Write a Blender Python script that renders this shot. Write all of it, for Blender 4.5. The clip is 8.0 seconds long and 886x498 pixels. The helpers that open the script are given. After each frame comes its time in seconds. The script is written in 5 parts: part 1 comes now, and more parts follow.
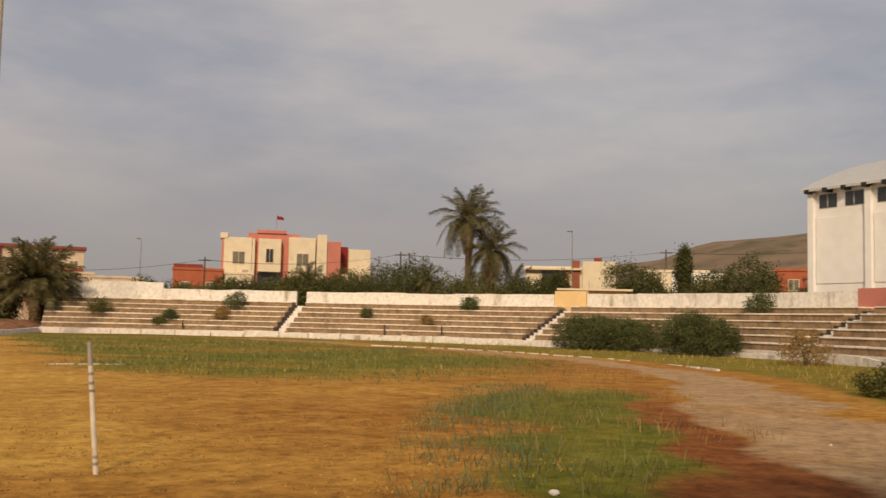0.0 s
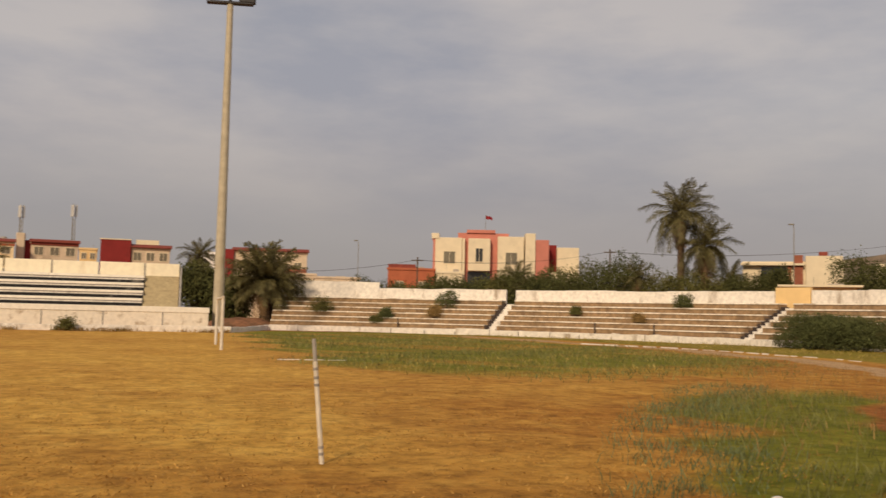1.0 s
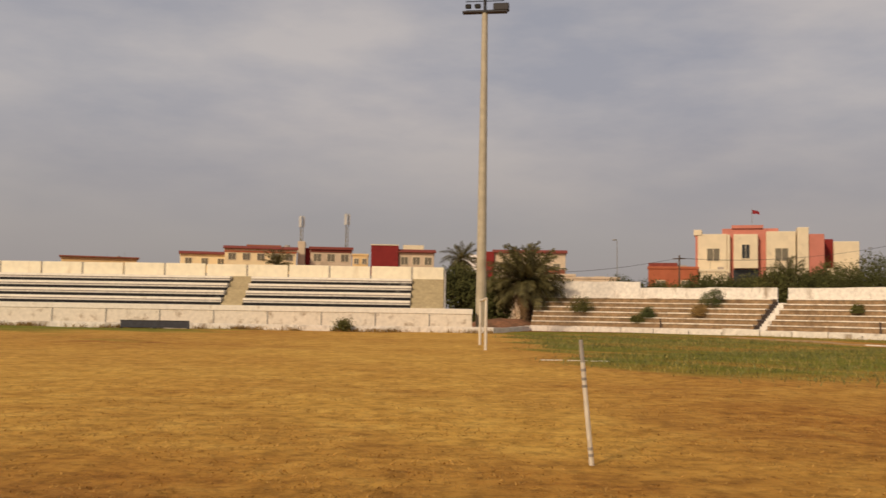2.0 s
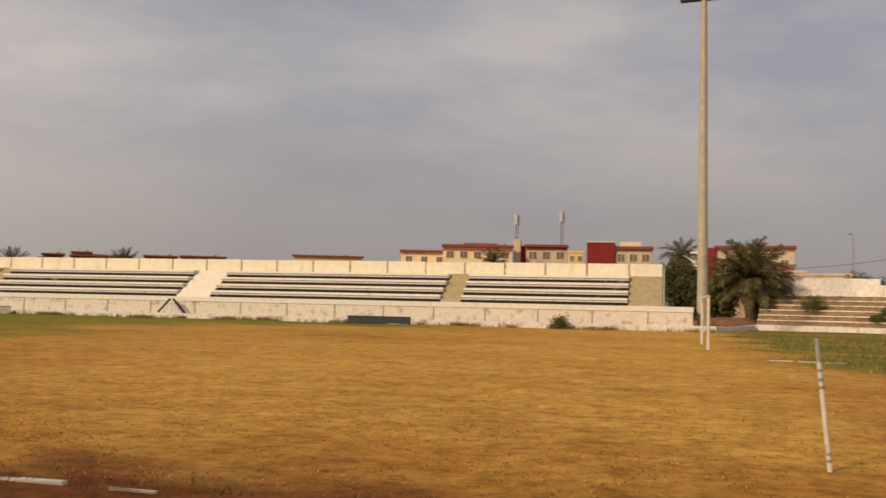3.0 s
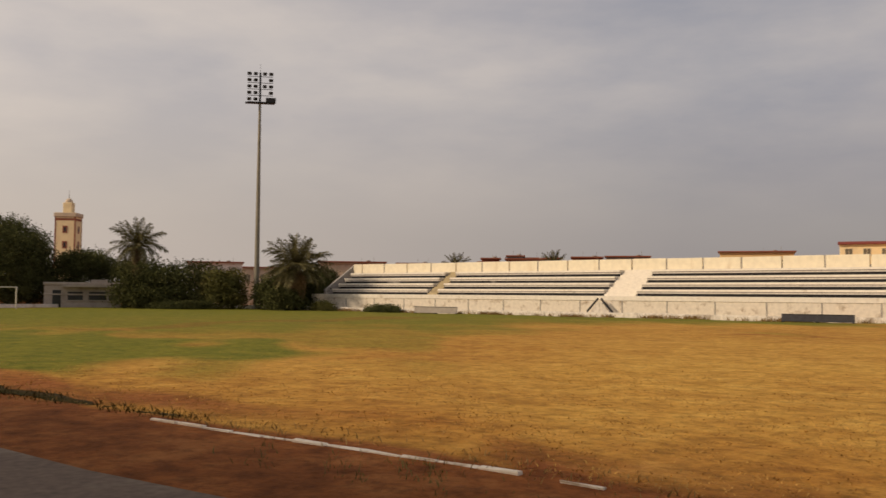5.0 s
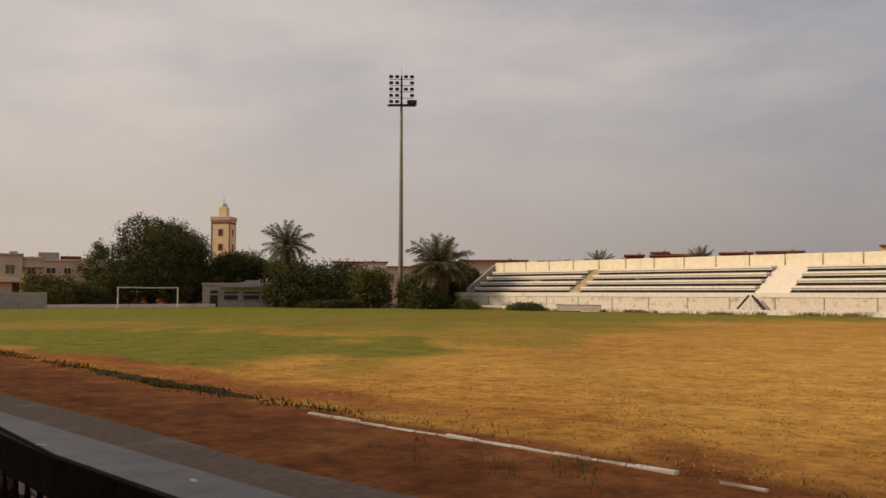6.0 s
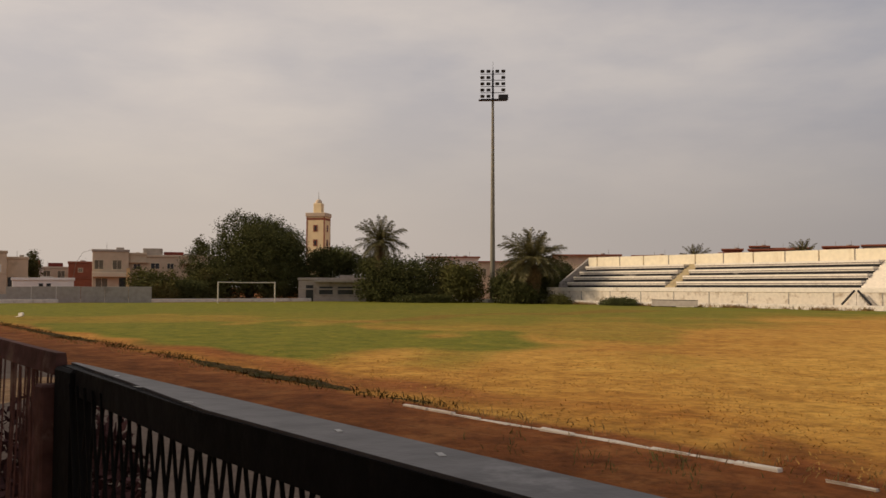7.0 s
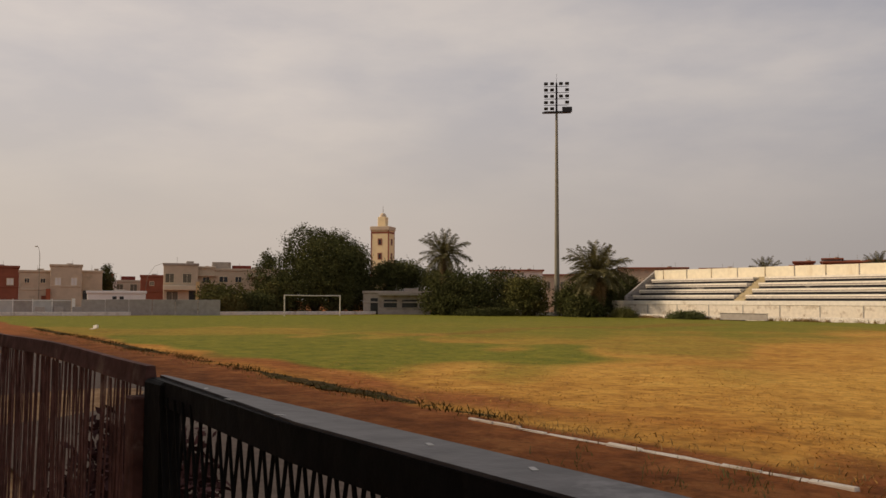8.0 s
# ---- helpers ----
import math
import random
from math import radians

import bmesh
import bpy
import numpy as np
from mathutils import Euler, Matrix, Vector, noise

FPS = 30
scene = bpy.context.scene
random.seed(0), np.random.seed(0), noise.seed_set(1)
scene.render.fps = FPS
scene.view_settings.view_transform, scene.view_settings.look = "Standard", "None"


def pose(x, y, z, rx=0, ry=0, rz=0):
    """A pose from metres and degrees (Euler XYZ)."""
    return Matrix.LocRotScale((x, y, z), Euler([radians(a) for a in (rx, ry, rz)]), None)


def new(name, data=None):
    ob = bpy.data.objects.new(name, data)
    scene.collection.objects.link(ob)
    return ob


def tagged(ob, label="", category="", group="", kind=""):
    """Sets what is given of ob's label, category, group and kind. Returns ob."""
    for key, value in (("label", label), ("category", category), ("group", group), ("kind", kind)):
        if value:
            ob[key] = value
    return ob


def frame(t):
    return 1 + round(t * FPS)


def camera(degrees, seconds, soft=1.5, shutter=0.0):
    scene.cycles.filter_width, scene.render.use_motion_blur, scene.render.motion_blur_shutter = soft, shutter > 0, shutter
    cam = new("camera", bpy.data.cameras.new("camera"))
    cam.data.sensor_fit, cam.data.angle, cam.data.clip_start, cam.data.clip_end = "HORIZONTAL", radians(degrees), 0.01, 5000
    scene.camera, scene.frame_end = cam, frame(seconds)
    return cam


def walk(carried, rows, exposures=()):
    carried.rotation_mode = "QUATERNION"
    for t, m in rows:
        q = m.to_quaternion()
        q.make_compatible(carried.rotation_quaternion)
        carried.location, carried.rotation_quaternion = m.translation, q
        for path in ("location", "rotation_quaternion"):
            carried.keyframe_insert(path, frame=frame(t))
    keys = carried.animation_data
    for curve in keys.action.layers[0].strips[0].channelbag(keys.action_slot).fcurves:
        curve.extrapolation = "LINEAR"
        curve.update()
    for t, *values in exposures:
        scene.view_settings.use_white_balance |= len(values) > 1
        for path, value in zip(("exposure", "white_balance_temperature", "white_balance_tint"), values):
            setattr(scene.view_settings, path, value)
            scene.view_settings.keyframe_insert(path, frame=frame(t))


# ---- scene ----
cam = camera(50.8, 8.0, soft=1.5, shutter=0.2)
walk(cam, [
    (0, pose(0.192, 0.170, 1.844, 94.46, -1.37, -28.39)),
    (0.5, pose(0.195, 0.169, 1.842, 94.25, -1.38, -22.92)),
    (1, pose(0.177, 0.136, 1.845, 94.05, -1.33, -15.61)),
    (1.5, pose(0.121, 0.145, 1.853, 93.87, -1.48, -8.23)),
    (1.7, pose(0.112, 0.137, 1.853, 93.81, -1.12, -4.59)),
    (2.8, pose(0.032, 0.099, 1.826, 93.52, -1.42, 10.50)),
    (3, pose(0.034, 0.085, 1.820, 93.37, -1.26, 13.33)),
    (3.5, pose(0.034, 0.057, 1.828, 93.15, -1.25, 20.25)),
    (4, pose(0.011, 0.043, 1.832, 92.94, -1.10, 27.45)),
    (4.5, pose(-0.036, 0.053, 1.832, 92.84, -0.86, 33.20)),
    (5, pose(-0.101, 0.058, 1.832, 92.90, -0.50, 38.95)),
    (5.2, pose(-0.124, 0.038, 1.838, 92.89, -0.44, 41.05)),
    (6.5, pose(-0.161, -0.035, 1.793, 92.56, -0.12, 50.62)),
    (7, pose(-0.165, -0.055, 1.787, 92.43, -0.21, 53.23)),
    (7.5, pose(-0.162, -0.069, 1.791, 92.91, -0.08, 55.59)),
    (8, pose(-0.161, -0.080, 1.790, 93.22, -0.25, 57.14)),
], exposures=((0.0, -0.02, 6650, 11.5), (3.0, -0.06, 6650, 13), (5.0, -0.10, 6650, 13), (8.0, -0.10, 6600, 13)))

SUN_EL, SUN_DIR = 29.0, (-0.56, -0.83)      # sun's height in degrees; the way towards it on the ground
sun_dir = Vector((SUN_DIR[0], SUN_DIR[1], math.tan(radians(SUN_EL)) * math.hypot(*SUN_DIR))).normalized()
sun = new("sun", bpy.data.lights.new("sun", "SUN"))
sun.data.energy, sun.data.angle, sun.data.color = 2.85, radians(7.0), (1.0, 0.80, 0.55)
sun.rotation_mode = "QUATERNION"
sun.rotation_quaternion = sun_dir.to_track_quat("Z", "Y")


def make_world():
    world = bpy.data.worlds.new("hazy_sky")
    scene.world = world
    world.use_nodes = True
    nt = world.node_tree
    nt.nodes.clear()
    N, L = nt.nodes.new, nt.links.new
    out, bg, sky = N("ShaderNodeOutputWorld"), N("ShaderNodeBackground"), N("ShaderNodeTexSky")
    sky.sky_type, sky.sun_disc = "NISHITA", False
    sky.sun_elevation = radians(SUN_EL)
    sky.sun_rotation = math.atan2(SUN_DIR[0], SUN_DIR[1])
    sky.air_density, sky.dust_density = 1.2, 3.0
    dim = N("ShaderNodeMix"); dim.data_type, dim.blend_type = "RGBA", "MULTIPLY"
    dim.inputs[0].default_value = 1.0
    dim.inputs[7].default_value = (0.085, 0.085, 0.085, 1)
    L(sky.outputs[0], dim.inputs[6])
    co = N("ShaderNodeTexCoord")
    mp = N("ShaderNodeMapping"); mp.inputs["Scale"].default_value = (1.0, 1.0, 3.2)
    L(co.outputs["Generated"], mp.inputs[0])
    n1, n2 = N("ShaderNodeTexNoise"), N("ShaderNodeTexNoise")
    n1.inputs["Scale"].default_value, n1.inputs["Detail"].default_value, n1.inputs["Roughness"].default_value = 3.1, 9.0, 0.55
    n2.inputs["Scale"].default_value, n2.inputs["Detail"].default_value = 1.1, 3.0
    L(mp.outputs[0], n1.inputs[0]); L(mp.outputs[0], n2.inputs[0])
    ramp = N("ShaderNodeValToRGB")
    ramp.color_ramp.elements[0].position, ramp.color_ramp.elements[0].color = 0.37, (0.345, 0.350, 0.392, 1)
    ramp.color_ramp.elements[1].position, ramp.color_ramp.elements[1].color = 0.64, (0.53, 0.495, 0.477, 1)
    # clouds thin out into an even haze towards the horizon
    up = N("ShaderNodeSeparateXYZ"); L(co.outputs["Generated"], up.inputs[0])
    rise = N("ShaderNodeMapRange"); rise.inputs[1].default_value, rise.inputs[2].default_value = 0.02, 0.26
    rise.interpolation_type = "SMOOTHSTEP"
    L(up.outputs[2], rise.inputs[0])
    L(n1.outputs[0], ramp.inputs[0])
    haze = N("ShaderNodeMix"); haze.data_type = "RGBA"
    haze.inputs[6].default_value = (0.352, 0.326, 0.318, 1)
    L(rise.outputs[0], haze.inputs[0]); L(ramp.outputs[0], haze.inputs[7])
    # the haze is brighter and warmer towards the sun's side
    dot = N("ShaderNodeVectorMath"); dot.operation = "DOT_PRODUCT"
    dot.inputs[1].default_value = (-0.97, 0.0, 0.25)
    L(co.outputs["Generated"], dot.inputs[0])
    glow = N("ShaderNodeMapRange"); glow.inputs[1].default_value, glow.inputs[2].default_value = 0.42, 1.0
    glow.inputs[3].default_value, glow.inputs[4].default_value = 0.0, 1.0
    L(dot.outputs["Value"], glow.inputs[0])
    warm = N("ShaderNodeMix"); warm.data_type, warm.blend_type = "RGBA", "ADD"
    warm.inputs[7].default_value = (0.29, 0.235, 0.165, 1)
    L(glow.outputs[0], warm.inputs[0]); L(haze.outputs[2], warm.inputs[6])
    cover = N("ShaderNodeMapRange"); cover.inputs[1].default_value, cover.inputs[2].default_value = 0.3, 0.7
    cover.inputs[3].default_value, cover.inputs[4].default_value = 0.80, 0.97
    L(n2.outputs[0], cover.inputs[0])
    mix = N("ShaderNodeMix"); mix.data_type = "RGBA"
    L(cover.outputs[0], mix.inputs[0]); L(dim.outputs[2], mix.inputs[6]); L(warm.outputs[2], mix.inputs[7])
    L(mix.outputs[2], bg.inputs[0])
    bg.inputs[1].default_value = 1.0
    L(bg.outputs[0], out.inputs[0])


make_world()


# ---- materials ----
def material(name, colour, rough=0.85, metal=0.0, vary=0.25, grain=8.0, stain=None, stain_scale=0.6, stain_at=0.58,
             bump=0.15, random_tint=0.0, island_tint=0.0, streak=False, spec=0.3):
    """Paint, stone, leaf and the like: a base colour with grain, larger stains and relief."""
    m = bpy.data.materials.new(name)
    m.use_nodes = True
    nt = m.node_tree
    N, L = nt.nodes.new, nt.links.new
    b = nt.nodes["Principled BSDF"]
    b.inputs["Roughness"].default_value, b.inputs["Metallic"].default_value = rough, metal
    b.inputs["Specular IOR Level"].default_value = spec
    geo = N("ShaderNodeNewGeometry")
    pos = geo.outputs["Position"]
    n1, n2 = N("ShaderNodeTexNoise"), N("ShaderNodeTexNoise")
    n1.inputs["Scale"].default_value, n1.inputs["Detail"].default_value = grain, 5
    n2.inputs["Scale"].default_value, n2.inputs["Detail"].default_value = stain_scale, 6
    n2.inputs["Roughness"].default_value = 0.65
    L(pos, n1.inputs[0])
    if streak:
        mp = N("ShaderNodeMapping"); mp.inputs["Scale"].default_value = (1.0, 1.0, 0.25)
        L(pos, mp.inputs[0]); L(mp.outputs[0], n2.inputs[0])
    else:
        L(pos, n2.inputs[0])
    r = N("ShaderNodeValToRGB")
    lo = [c * (1 - vary) for c in colour[:3]] + [1]
    hi = [min(1, c * (1 + vary)) for c in colour[:3]] + [1]
    r.color_ramp.elements[0].position, r.color_ramp.elements[0].color = 0.3, lo
    r.color_ramp.elements[1].position, r.color_ramp.elements[1].color = 0.7, hi
    L(n1.outputs[0], r.inputs[0])
    col = r.outputs[0]
    if stain:
        sr = N("ShaderNodeMapRange")
        sr.inputs[1].default_value, sr.inputs[2].default_value = stain_at, stain_at + 0.14
        L(n2.outputs[0], sr.inputs[0])
        mx = N("ShaderNodeMix"); mx.data_type = "RGBA"
        mx.inputs[7].default_value = (*stain, 1)
        L(sr.outputs[0], mx.inputs[0]); L(col, mx.inputs[6])
        col = mx.outputs[2]
    if random_tint or island_tint:
        if random_tint:
            src, amount = N("ShaderNodeObjectInfo").outputs["Random"], random_tint
        else:
            src, amount = geo.outputs["Random Per Island"], island_tint
        mr = N("ShaderNodeMapRange")
        mr.inputs[3].default_value, mr.inputs[4].default_value = 1 - amount, 1 + amount
        L(src, mr.inputs[0])
        hv = N("ShaderNodeHueSaturation")
        L(mr.outputs[0], hv.inputs["Value"]); L(col, hv.inputs["Color"])
        col = hv.outputs[0]
    L(col, b.inputs["Base Color"])
    if bump:
        bp = N("ShaderNodeBump"); bp.inputs["Strength"].default_value = bump
        bp.inputs["Distance"].default_value = 0.02
        L(n1.outputs[0], bp.inputs["Height"]); L(bp.outputs[0], b.inputs["Normal"])
    return m


def ground_material():
    """Dry turf, green turf, cinder dirt and pale track by the sheet's own cover layers."""
    m = bpy.data.materials.new("field_ground")
    m.use_nodes = True
    nt = m.node_tree
    N, L = nt.nodes.new, nt.links.new
    b = nt.nodes["Principled BSDF"]
    b.inputs["Roughness"].default_value = 0.95
    b.inputs["Specular IOR Level"].default_value = 0.1
    geo = N("ShaderNodeNewGeometry")
    pos = geo.outputs["Position"]
    at = N("ShaderNodeAttribute"); at.attribute_name = "cover"
    sep = N("ShaderNodeSeparateColor"); L(at.outputs["Color"], sep.inputs[0])

    def noise_at(scale, detail=6, rough=0.6, stretch=None):
        n = N("ShaderNodeTexNoise")
        n.inputs["Scale"].default_value, n.inputs["Detail"].default_value, n.inputs["Roughness"].default_value = scale, detail, rough
        if stretch:
            mp = N("ShaderNodeMapping"); mp.inputs["Scale"].default_value = stretch
            L(pos, mp.inputs[0]); L(mp.outputs[0], n.inputs[0])
        else:
            L(pos, n.inputs[0])
        return n.outputs[0]

    def ramp(src, stops):
        r = N("ShaderNodeValToRGB")
        e = r.color_ramp.elements
        while len(e) < len(stops):
            e.new(0.5)
        for el, (p, c) in zip(e, stops):
            el.position, el.color = p, (*c, 1)
        L(src, r.inputs[0])
        return r.outputs[0]

    def mix(fac, a, c):
        x = N("ShaderNodeMix"); x.data_type = "RGBA"
        L(fac, x.inputs[0]); L(a, x.inputs[6]); L(c, x.inputs[7])
        return x.outputs[2]

    fine, mid, big0 = noise_at(5.0, 8, 0.7), noise_at(0.9, 7, 0.72), noise_at(0.10, 5, 0.6)
    bg_ = N('ShaderNodeMapRange'); bg_.inputs[1].default_value, bg_.inputs[2].default_value = 0.36, 0.62
    L(big0, bg_.inputs[0])
    # straw-pale where the sheet says so, rusty elsewhere, both broken up by the wide noise
    sw = N("ShaderNodeMath"); sw.operation, sw.use_clamp = "MULTIPLY_ADD", True
    L(at.outputs["Alpha"], sw.inputs[0]); sw.inputs[1].default_value = 0.75
    half = N("ShaderNodeMath"); half.operation = "MULTIPLY_ADD"
    L(bg_.outputs[0], half.inputs[0]); half.inputs[1].default_value, half.inputs[2].default_value = 0.7, -0.2
    L(half.outputs[0], sw.inputs[2])
    big = sw.outputs[0]
    dry = mix(big, ramp(mid, [(0.32, (0.25, 0.098, 0.020)), (0.5, (0.41, 0.183, 0.033)), (0.7, (0.54, 0.28, 0.056))]),
              ramp(mid, [(0.3, (0.42, 0.218, 0.038)), (0.52, (0.60, 0.338, 0.068)), (0.72, (0.71, 0.44, 0.104))]))
    green = ramp(mid, [(0.3, (0.105, 0.120, 0.012)), (0.55, (0.195, 0.185, 0.020)), (0.78, (0.36, 0.262, 0.038))])
    dirt = ramp(mid, [(0.3, (0.125, 0.039, 0.011)), (0.5, (0.265, 0.088, 0.023)), (0.7, (0.40, 0.160, 0.048))])
    tan = ramp(mid, [(0.3, (0.34, 0.205, 0.10)), (0.55, (0.50, 0.32, 0.165)), (0.75, (0.60, 0.41, 0.23))])

    both = N("ShaderNodeMix"); both.inputs[0].default_value = 0.55
    L(fine, both.inputs[2]); L(noise_at(0.45, 8, 0.7), both.inputs[3])
    rag = both.outputs[0]

    def worn(layer):
        # the edge of a layer is broken up by the grain
        a = N("ShaderNodeMath"); a.operation = "MULTIPLY_ADD"
        L(rag, a.inputs[0]); a.inputs[1].default_value = 0.95
        L(layer, a.inputs[2])
        r = N("ShaderNodeMapRange"); r.inputs[1].default_value, r.inputs[2].default_value = 0.72, 1.18
        L(a.outputs[0], r.inputs[0])
        return r.outputs[0]

    col = mix(worn(sep.outputs[0]), dry, green)
    col = mix(worn(sep.outputs[1]), col, dirt)
    col = mix(worn(sep.outputs[2]), col, tan)
    # tufts and bare patches, with the clumps' small shadows painted in as darker specks
    speck = N("ShaderNodeMapRange"); speck.inputs[1].default_value, speck.inputs[2].default_value = 0.35, 0.55
    speck.inputs[3].default_value, speck.inputs[4].default_value = 0.54, 1.07
    L(noise_at(3.2, 8, 0.8), speck.inputs[0])
    hv = N("ShaderNodeHueSaturation")
    L(speck.outputs[0], hv.inputs["Value"]); L(col, hv.inputs["Color"])
    L(hv.outputs[0], b.inputs["Base Color"])
    bp = N("ShaderNodeBump"); bp.inputs["Strength"].default_value, bp.inputs["Distance"].default_value = 0.8, 0.06
    L(fine, bp.inputs["Height"]); L(bp.outputs[0], b.inputs["Normal"])
    return m


GROUND = ground_material()
WHITE = material("white_stand_paint", (0.78, 0.72, 0.62), 0.8, vary=0.08, grain=3, stain=(0.52, 0.44, 0.34), stain_scale=0.8, stain_at=0.62)
CREAM = material("cream_parapet_paint", (0.82, 0.735, 0.555), 0.8, vary=0.07, grain=2, stain=(0.66, 0.55, 0.38), stain_scale=0.7, stain_at=0.60, streak=True)
WORN_WHITE = material("worn_whitewash", (0.74, 0.68, 0.60), 0.9, vary=0.15, grain=3, stain=(0.36, 0.29, 0.22), stain_scale=0.9, stain_at=0.55, streak=True)
PEELED = material("peeled_white_wall", (0.74, 0.665, 0.555), 0.9, vary=0.10, grain=3, stain=(0.38, 0.29, 0.20), stain_scale=1.0, stain_at=0.54)
SEATGREY = material("grey_white_seat_paint", (0.62, 0.57, 0.51), 0.85, vary=0.15, grain=3, stain=(0.33, 0.29, 0.25), stain_scale=1.1, stain_at=0.58)
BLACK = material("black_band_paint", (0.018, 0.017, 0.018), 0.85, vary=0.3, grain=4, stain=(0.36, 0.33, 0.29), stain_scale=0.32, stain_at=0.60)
BEIGE = material("beige_stair_concrete", (0.44, 0.36, 0.22), 0.9, vary=0.15, grain=3, stain=(0.33, 0.26, 0.16), stain_scale=0.8)
GREYCON = material("grey_concrete", (0.34, 0.31, 0.28), 0.9, vary=0.2, grain=4, stain=(0.2, 0.18, 0.16), stain_scale=0.8)
OLDCON = material("old_brown_concrete", (0.275, 0.178, 0.096), 0.95, vary=0.3, grain=3, stain=(0.18, 0.115, 0.065), stain_scale=0.9, stain_at=0.5)
NOSING = material("worn_white_nosing", (0.78, 0.71, 0.60), 0.9, vary=0.2, grain=3, stain=(0.33, 0.24, 0.16), stain_scale=0.45, stain_at=0.54)
# dark concrete; also paints shade on stair flanks and under the seat slabs
DARKCON_SHADE = material("dark_concrete_and_shade", (0.06, 0.045, 0.04), 0.9, vary=0.3, grain=4)
POLE = material("weathered_mast_metal", (0.43, 0.375, 0.275), 0.6, 0.1, vary=0.12, grain=2, stain=(0.31, 0.24, 0.16), stain_scale=0.5)
GALV = material("dull_grey_mast_metal", (0.24, 0.215, 0.165), 0.6, 0.3, vary=0.12, grain=2)
DARKMETAL = material("dark_lamp_metal", (0.035, 0.033, 0.035), 0.5, 0.4, vary=0.2)
POST = material("white_goal_paint", (0.66, 0.60, 0.50), 0.6, vary=0.12, grain=6, stain=(0.35, 0.25, 0.15), stain_scale=3)
TRUNK = material("fibrous_palm_trunk", (0.13, 0.085, 0.05), 0.95, vary=0.45, grain=6, bump=0.6)
BARK = material("grey_brown_bark", (0.12, 0.085, 0.06), 0.95, vary=0.4, grain=7, bump=0.5)
FROND = material("palm_frond_green", (0.125, 0.108, 0.040), 0.65, vary=0.3, grain=2, island_tint=0.35, bump=0, spec=0.3)
DRYFROND = material("dry_palm_frond", (0.20, 0.125, 0.06), 0.85, vary=0.3, grain=2, island_tint=0.35, bump=0)
LEAF = material("dark_tree_leaf", (0.078, 0.082, 0.030), 0.95, vary=0.3, grain=0.8, stain=(0.100, 0.096, 0.038), stain_scale=0.35, stain_at=0.52, island_tint=0.2, bump=0, spec=0.05)
BUSHLEAF = material("shrub_leaf", (0.112, 0.108, 0.036), 0.95, vary=0.3, grain=0.8, stain=(0.150, 0.125, 0.046), stain_scale=0.35, stain_at=0.52, island_tint=0.2, bump=0, spec=0.05)
PALELEAF = material("grey_green_shrub_leaf", (0.088, 0.098, 0.038), 0.95, vary=0.3, grain=0.8, stain=(0.125, 0.122, 0.050), stain_scale=0.5, stain_at=0.52, island_tint=0.25, bump=0, spec=0.05)
DRYLEAF = material("dry_weed", (0.28, 0.18, 0.07), 0.9, vary=0.3, grain=1.2, island_tint=0.28, bump=0, spec=0.05)
GRASSG = material("green_weed_blade", (0.150, 0.150, 0.046), 0.85, vary=0.3, grain=0.8, island_tint=0.4, bump=0)
BLUEWEED = material("blue_green_weed_blade", (0.125, 0.150, 0.068), 0.9, vary=0.3, grain=0.8, island_tint=0.35, bump=0)
TURFEDGE = material("dark_broken_sod", (0.060, 0.040, 0.014), 0.95, vary=0.5, grain=9, stain=(0.035, 0.032, 0.010), stain_scale=2.2, stain_at=0.48, bump=0.6, spec=0.05)
PATHGREY = material("grey_worn_asphalt", (0.150, 0.104, 0.072), 0.9, vary=0.25, grain=9, stain=(0.22, 0.17, 0.12), stain_scale=0.8, stain_at=0.56)
TUFT = material("brown_dead_grass_tuft", (0.29, 0.140, 0.036), 0.95, vary=0.3, grain=1.2, island_tint=0.4, bump=0, spec=0.05)
GRASSV = material("half_dry_grass_blade", (0.30, 0.225, 0.065), 0.9, vary=0.3, grain=0.8, island_tint=0.4, bump=0)
GRASSD = material("dry_grass_blade", (0.42, 0.235, 0.06), 0.9, vary=0.25, grain=0.8, island_tint=0.45, bump=0)
B_CREAM = material("cream_house_paint", (0.72, 0.61, 0.43), 0.85, vary=0.06, grain=1, stain=(0.52, 0.44, 0.30), stain_scale=0.4, stain_at=0.6)
B_WARM = material("yellow_house_paint", (0.76, 0.53, 0.25), 0.85, vary=0.06, grain=1, stain=(0.58, 0.42, 0.2), stain_scale=0.4, stain_at=0.6)
B_YELLOW = material("pale_yellow_house_paint", (0.86, 0.69, 0.41), 0.85, vary=0.06, grain=1, stain=(0.70, 0.54, 0.31), stain_scale=0.4, stain_at=0.6)
B_GREY = material("dirty_grey_house_paint", (0.42, 0.36, 0.30), 0.9, vary=0.12, grain=1.5, stain=(0.28, 0.23, 0.19), stain_scale=0.6, stain_at=0.54)
B_PINK = material("salmon_house_paint", (0.53, 0.195, 0.145), 0.85, vary=0.08, grain=1, stain=(0.42, 0.16, 0.12), stain_scale=0.5)
B_RED = material("deep_red_house_paint", (0.215, 0.022, 0.02), 0.85, vary=0.10, grain=1)
B_ORANGE = material("orange_house_paint", (0.40, 0.115, 0.055), 0.85, vary=0.1, grain=1)
B_BEIGE = material("beige_house_render", (0.60, 0.48, 0.345), 0.9, vary=0.08, grain=1, stain=(0.44, 0.35, 0.25), stain_scale=0.4, stain_at=0.58)
B_BRICK = material("brick_red_render", (0.28, 0.095, 0.055), 0.9, vary=0.12, grain=1)
B_WHITE = material("white_hall_paint", (0.81, 0.78, 0.73), 0.8, vary=0.05, grain=1, stain=(0.62, 0.58, 0.51), stain_scale=0.3, stain_at=0.62)
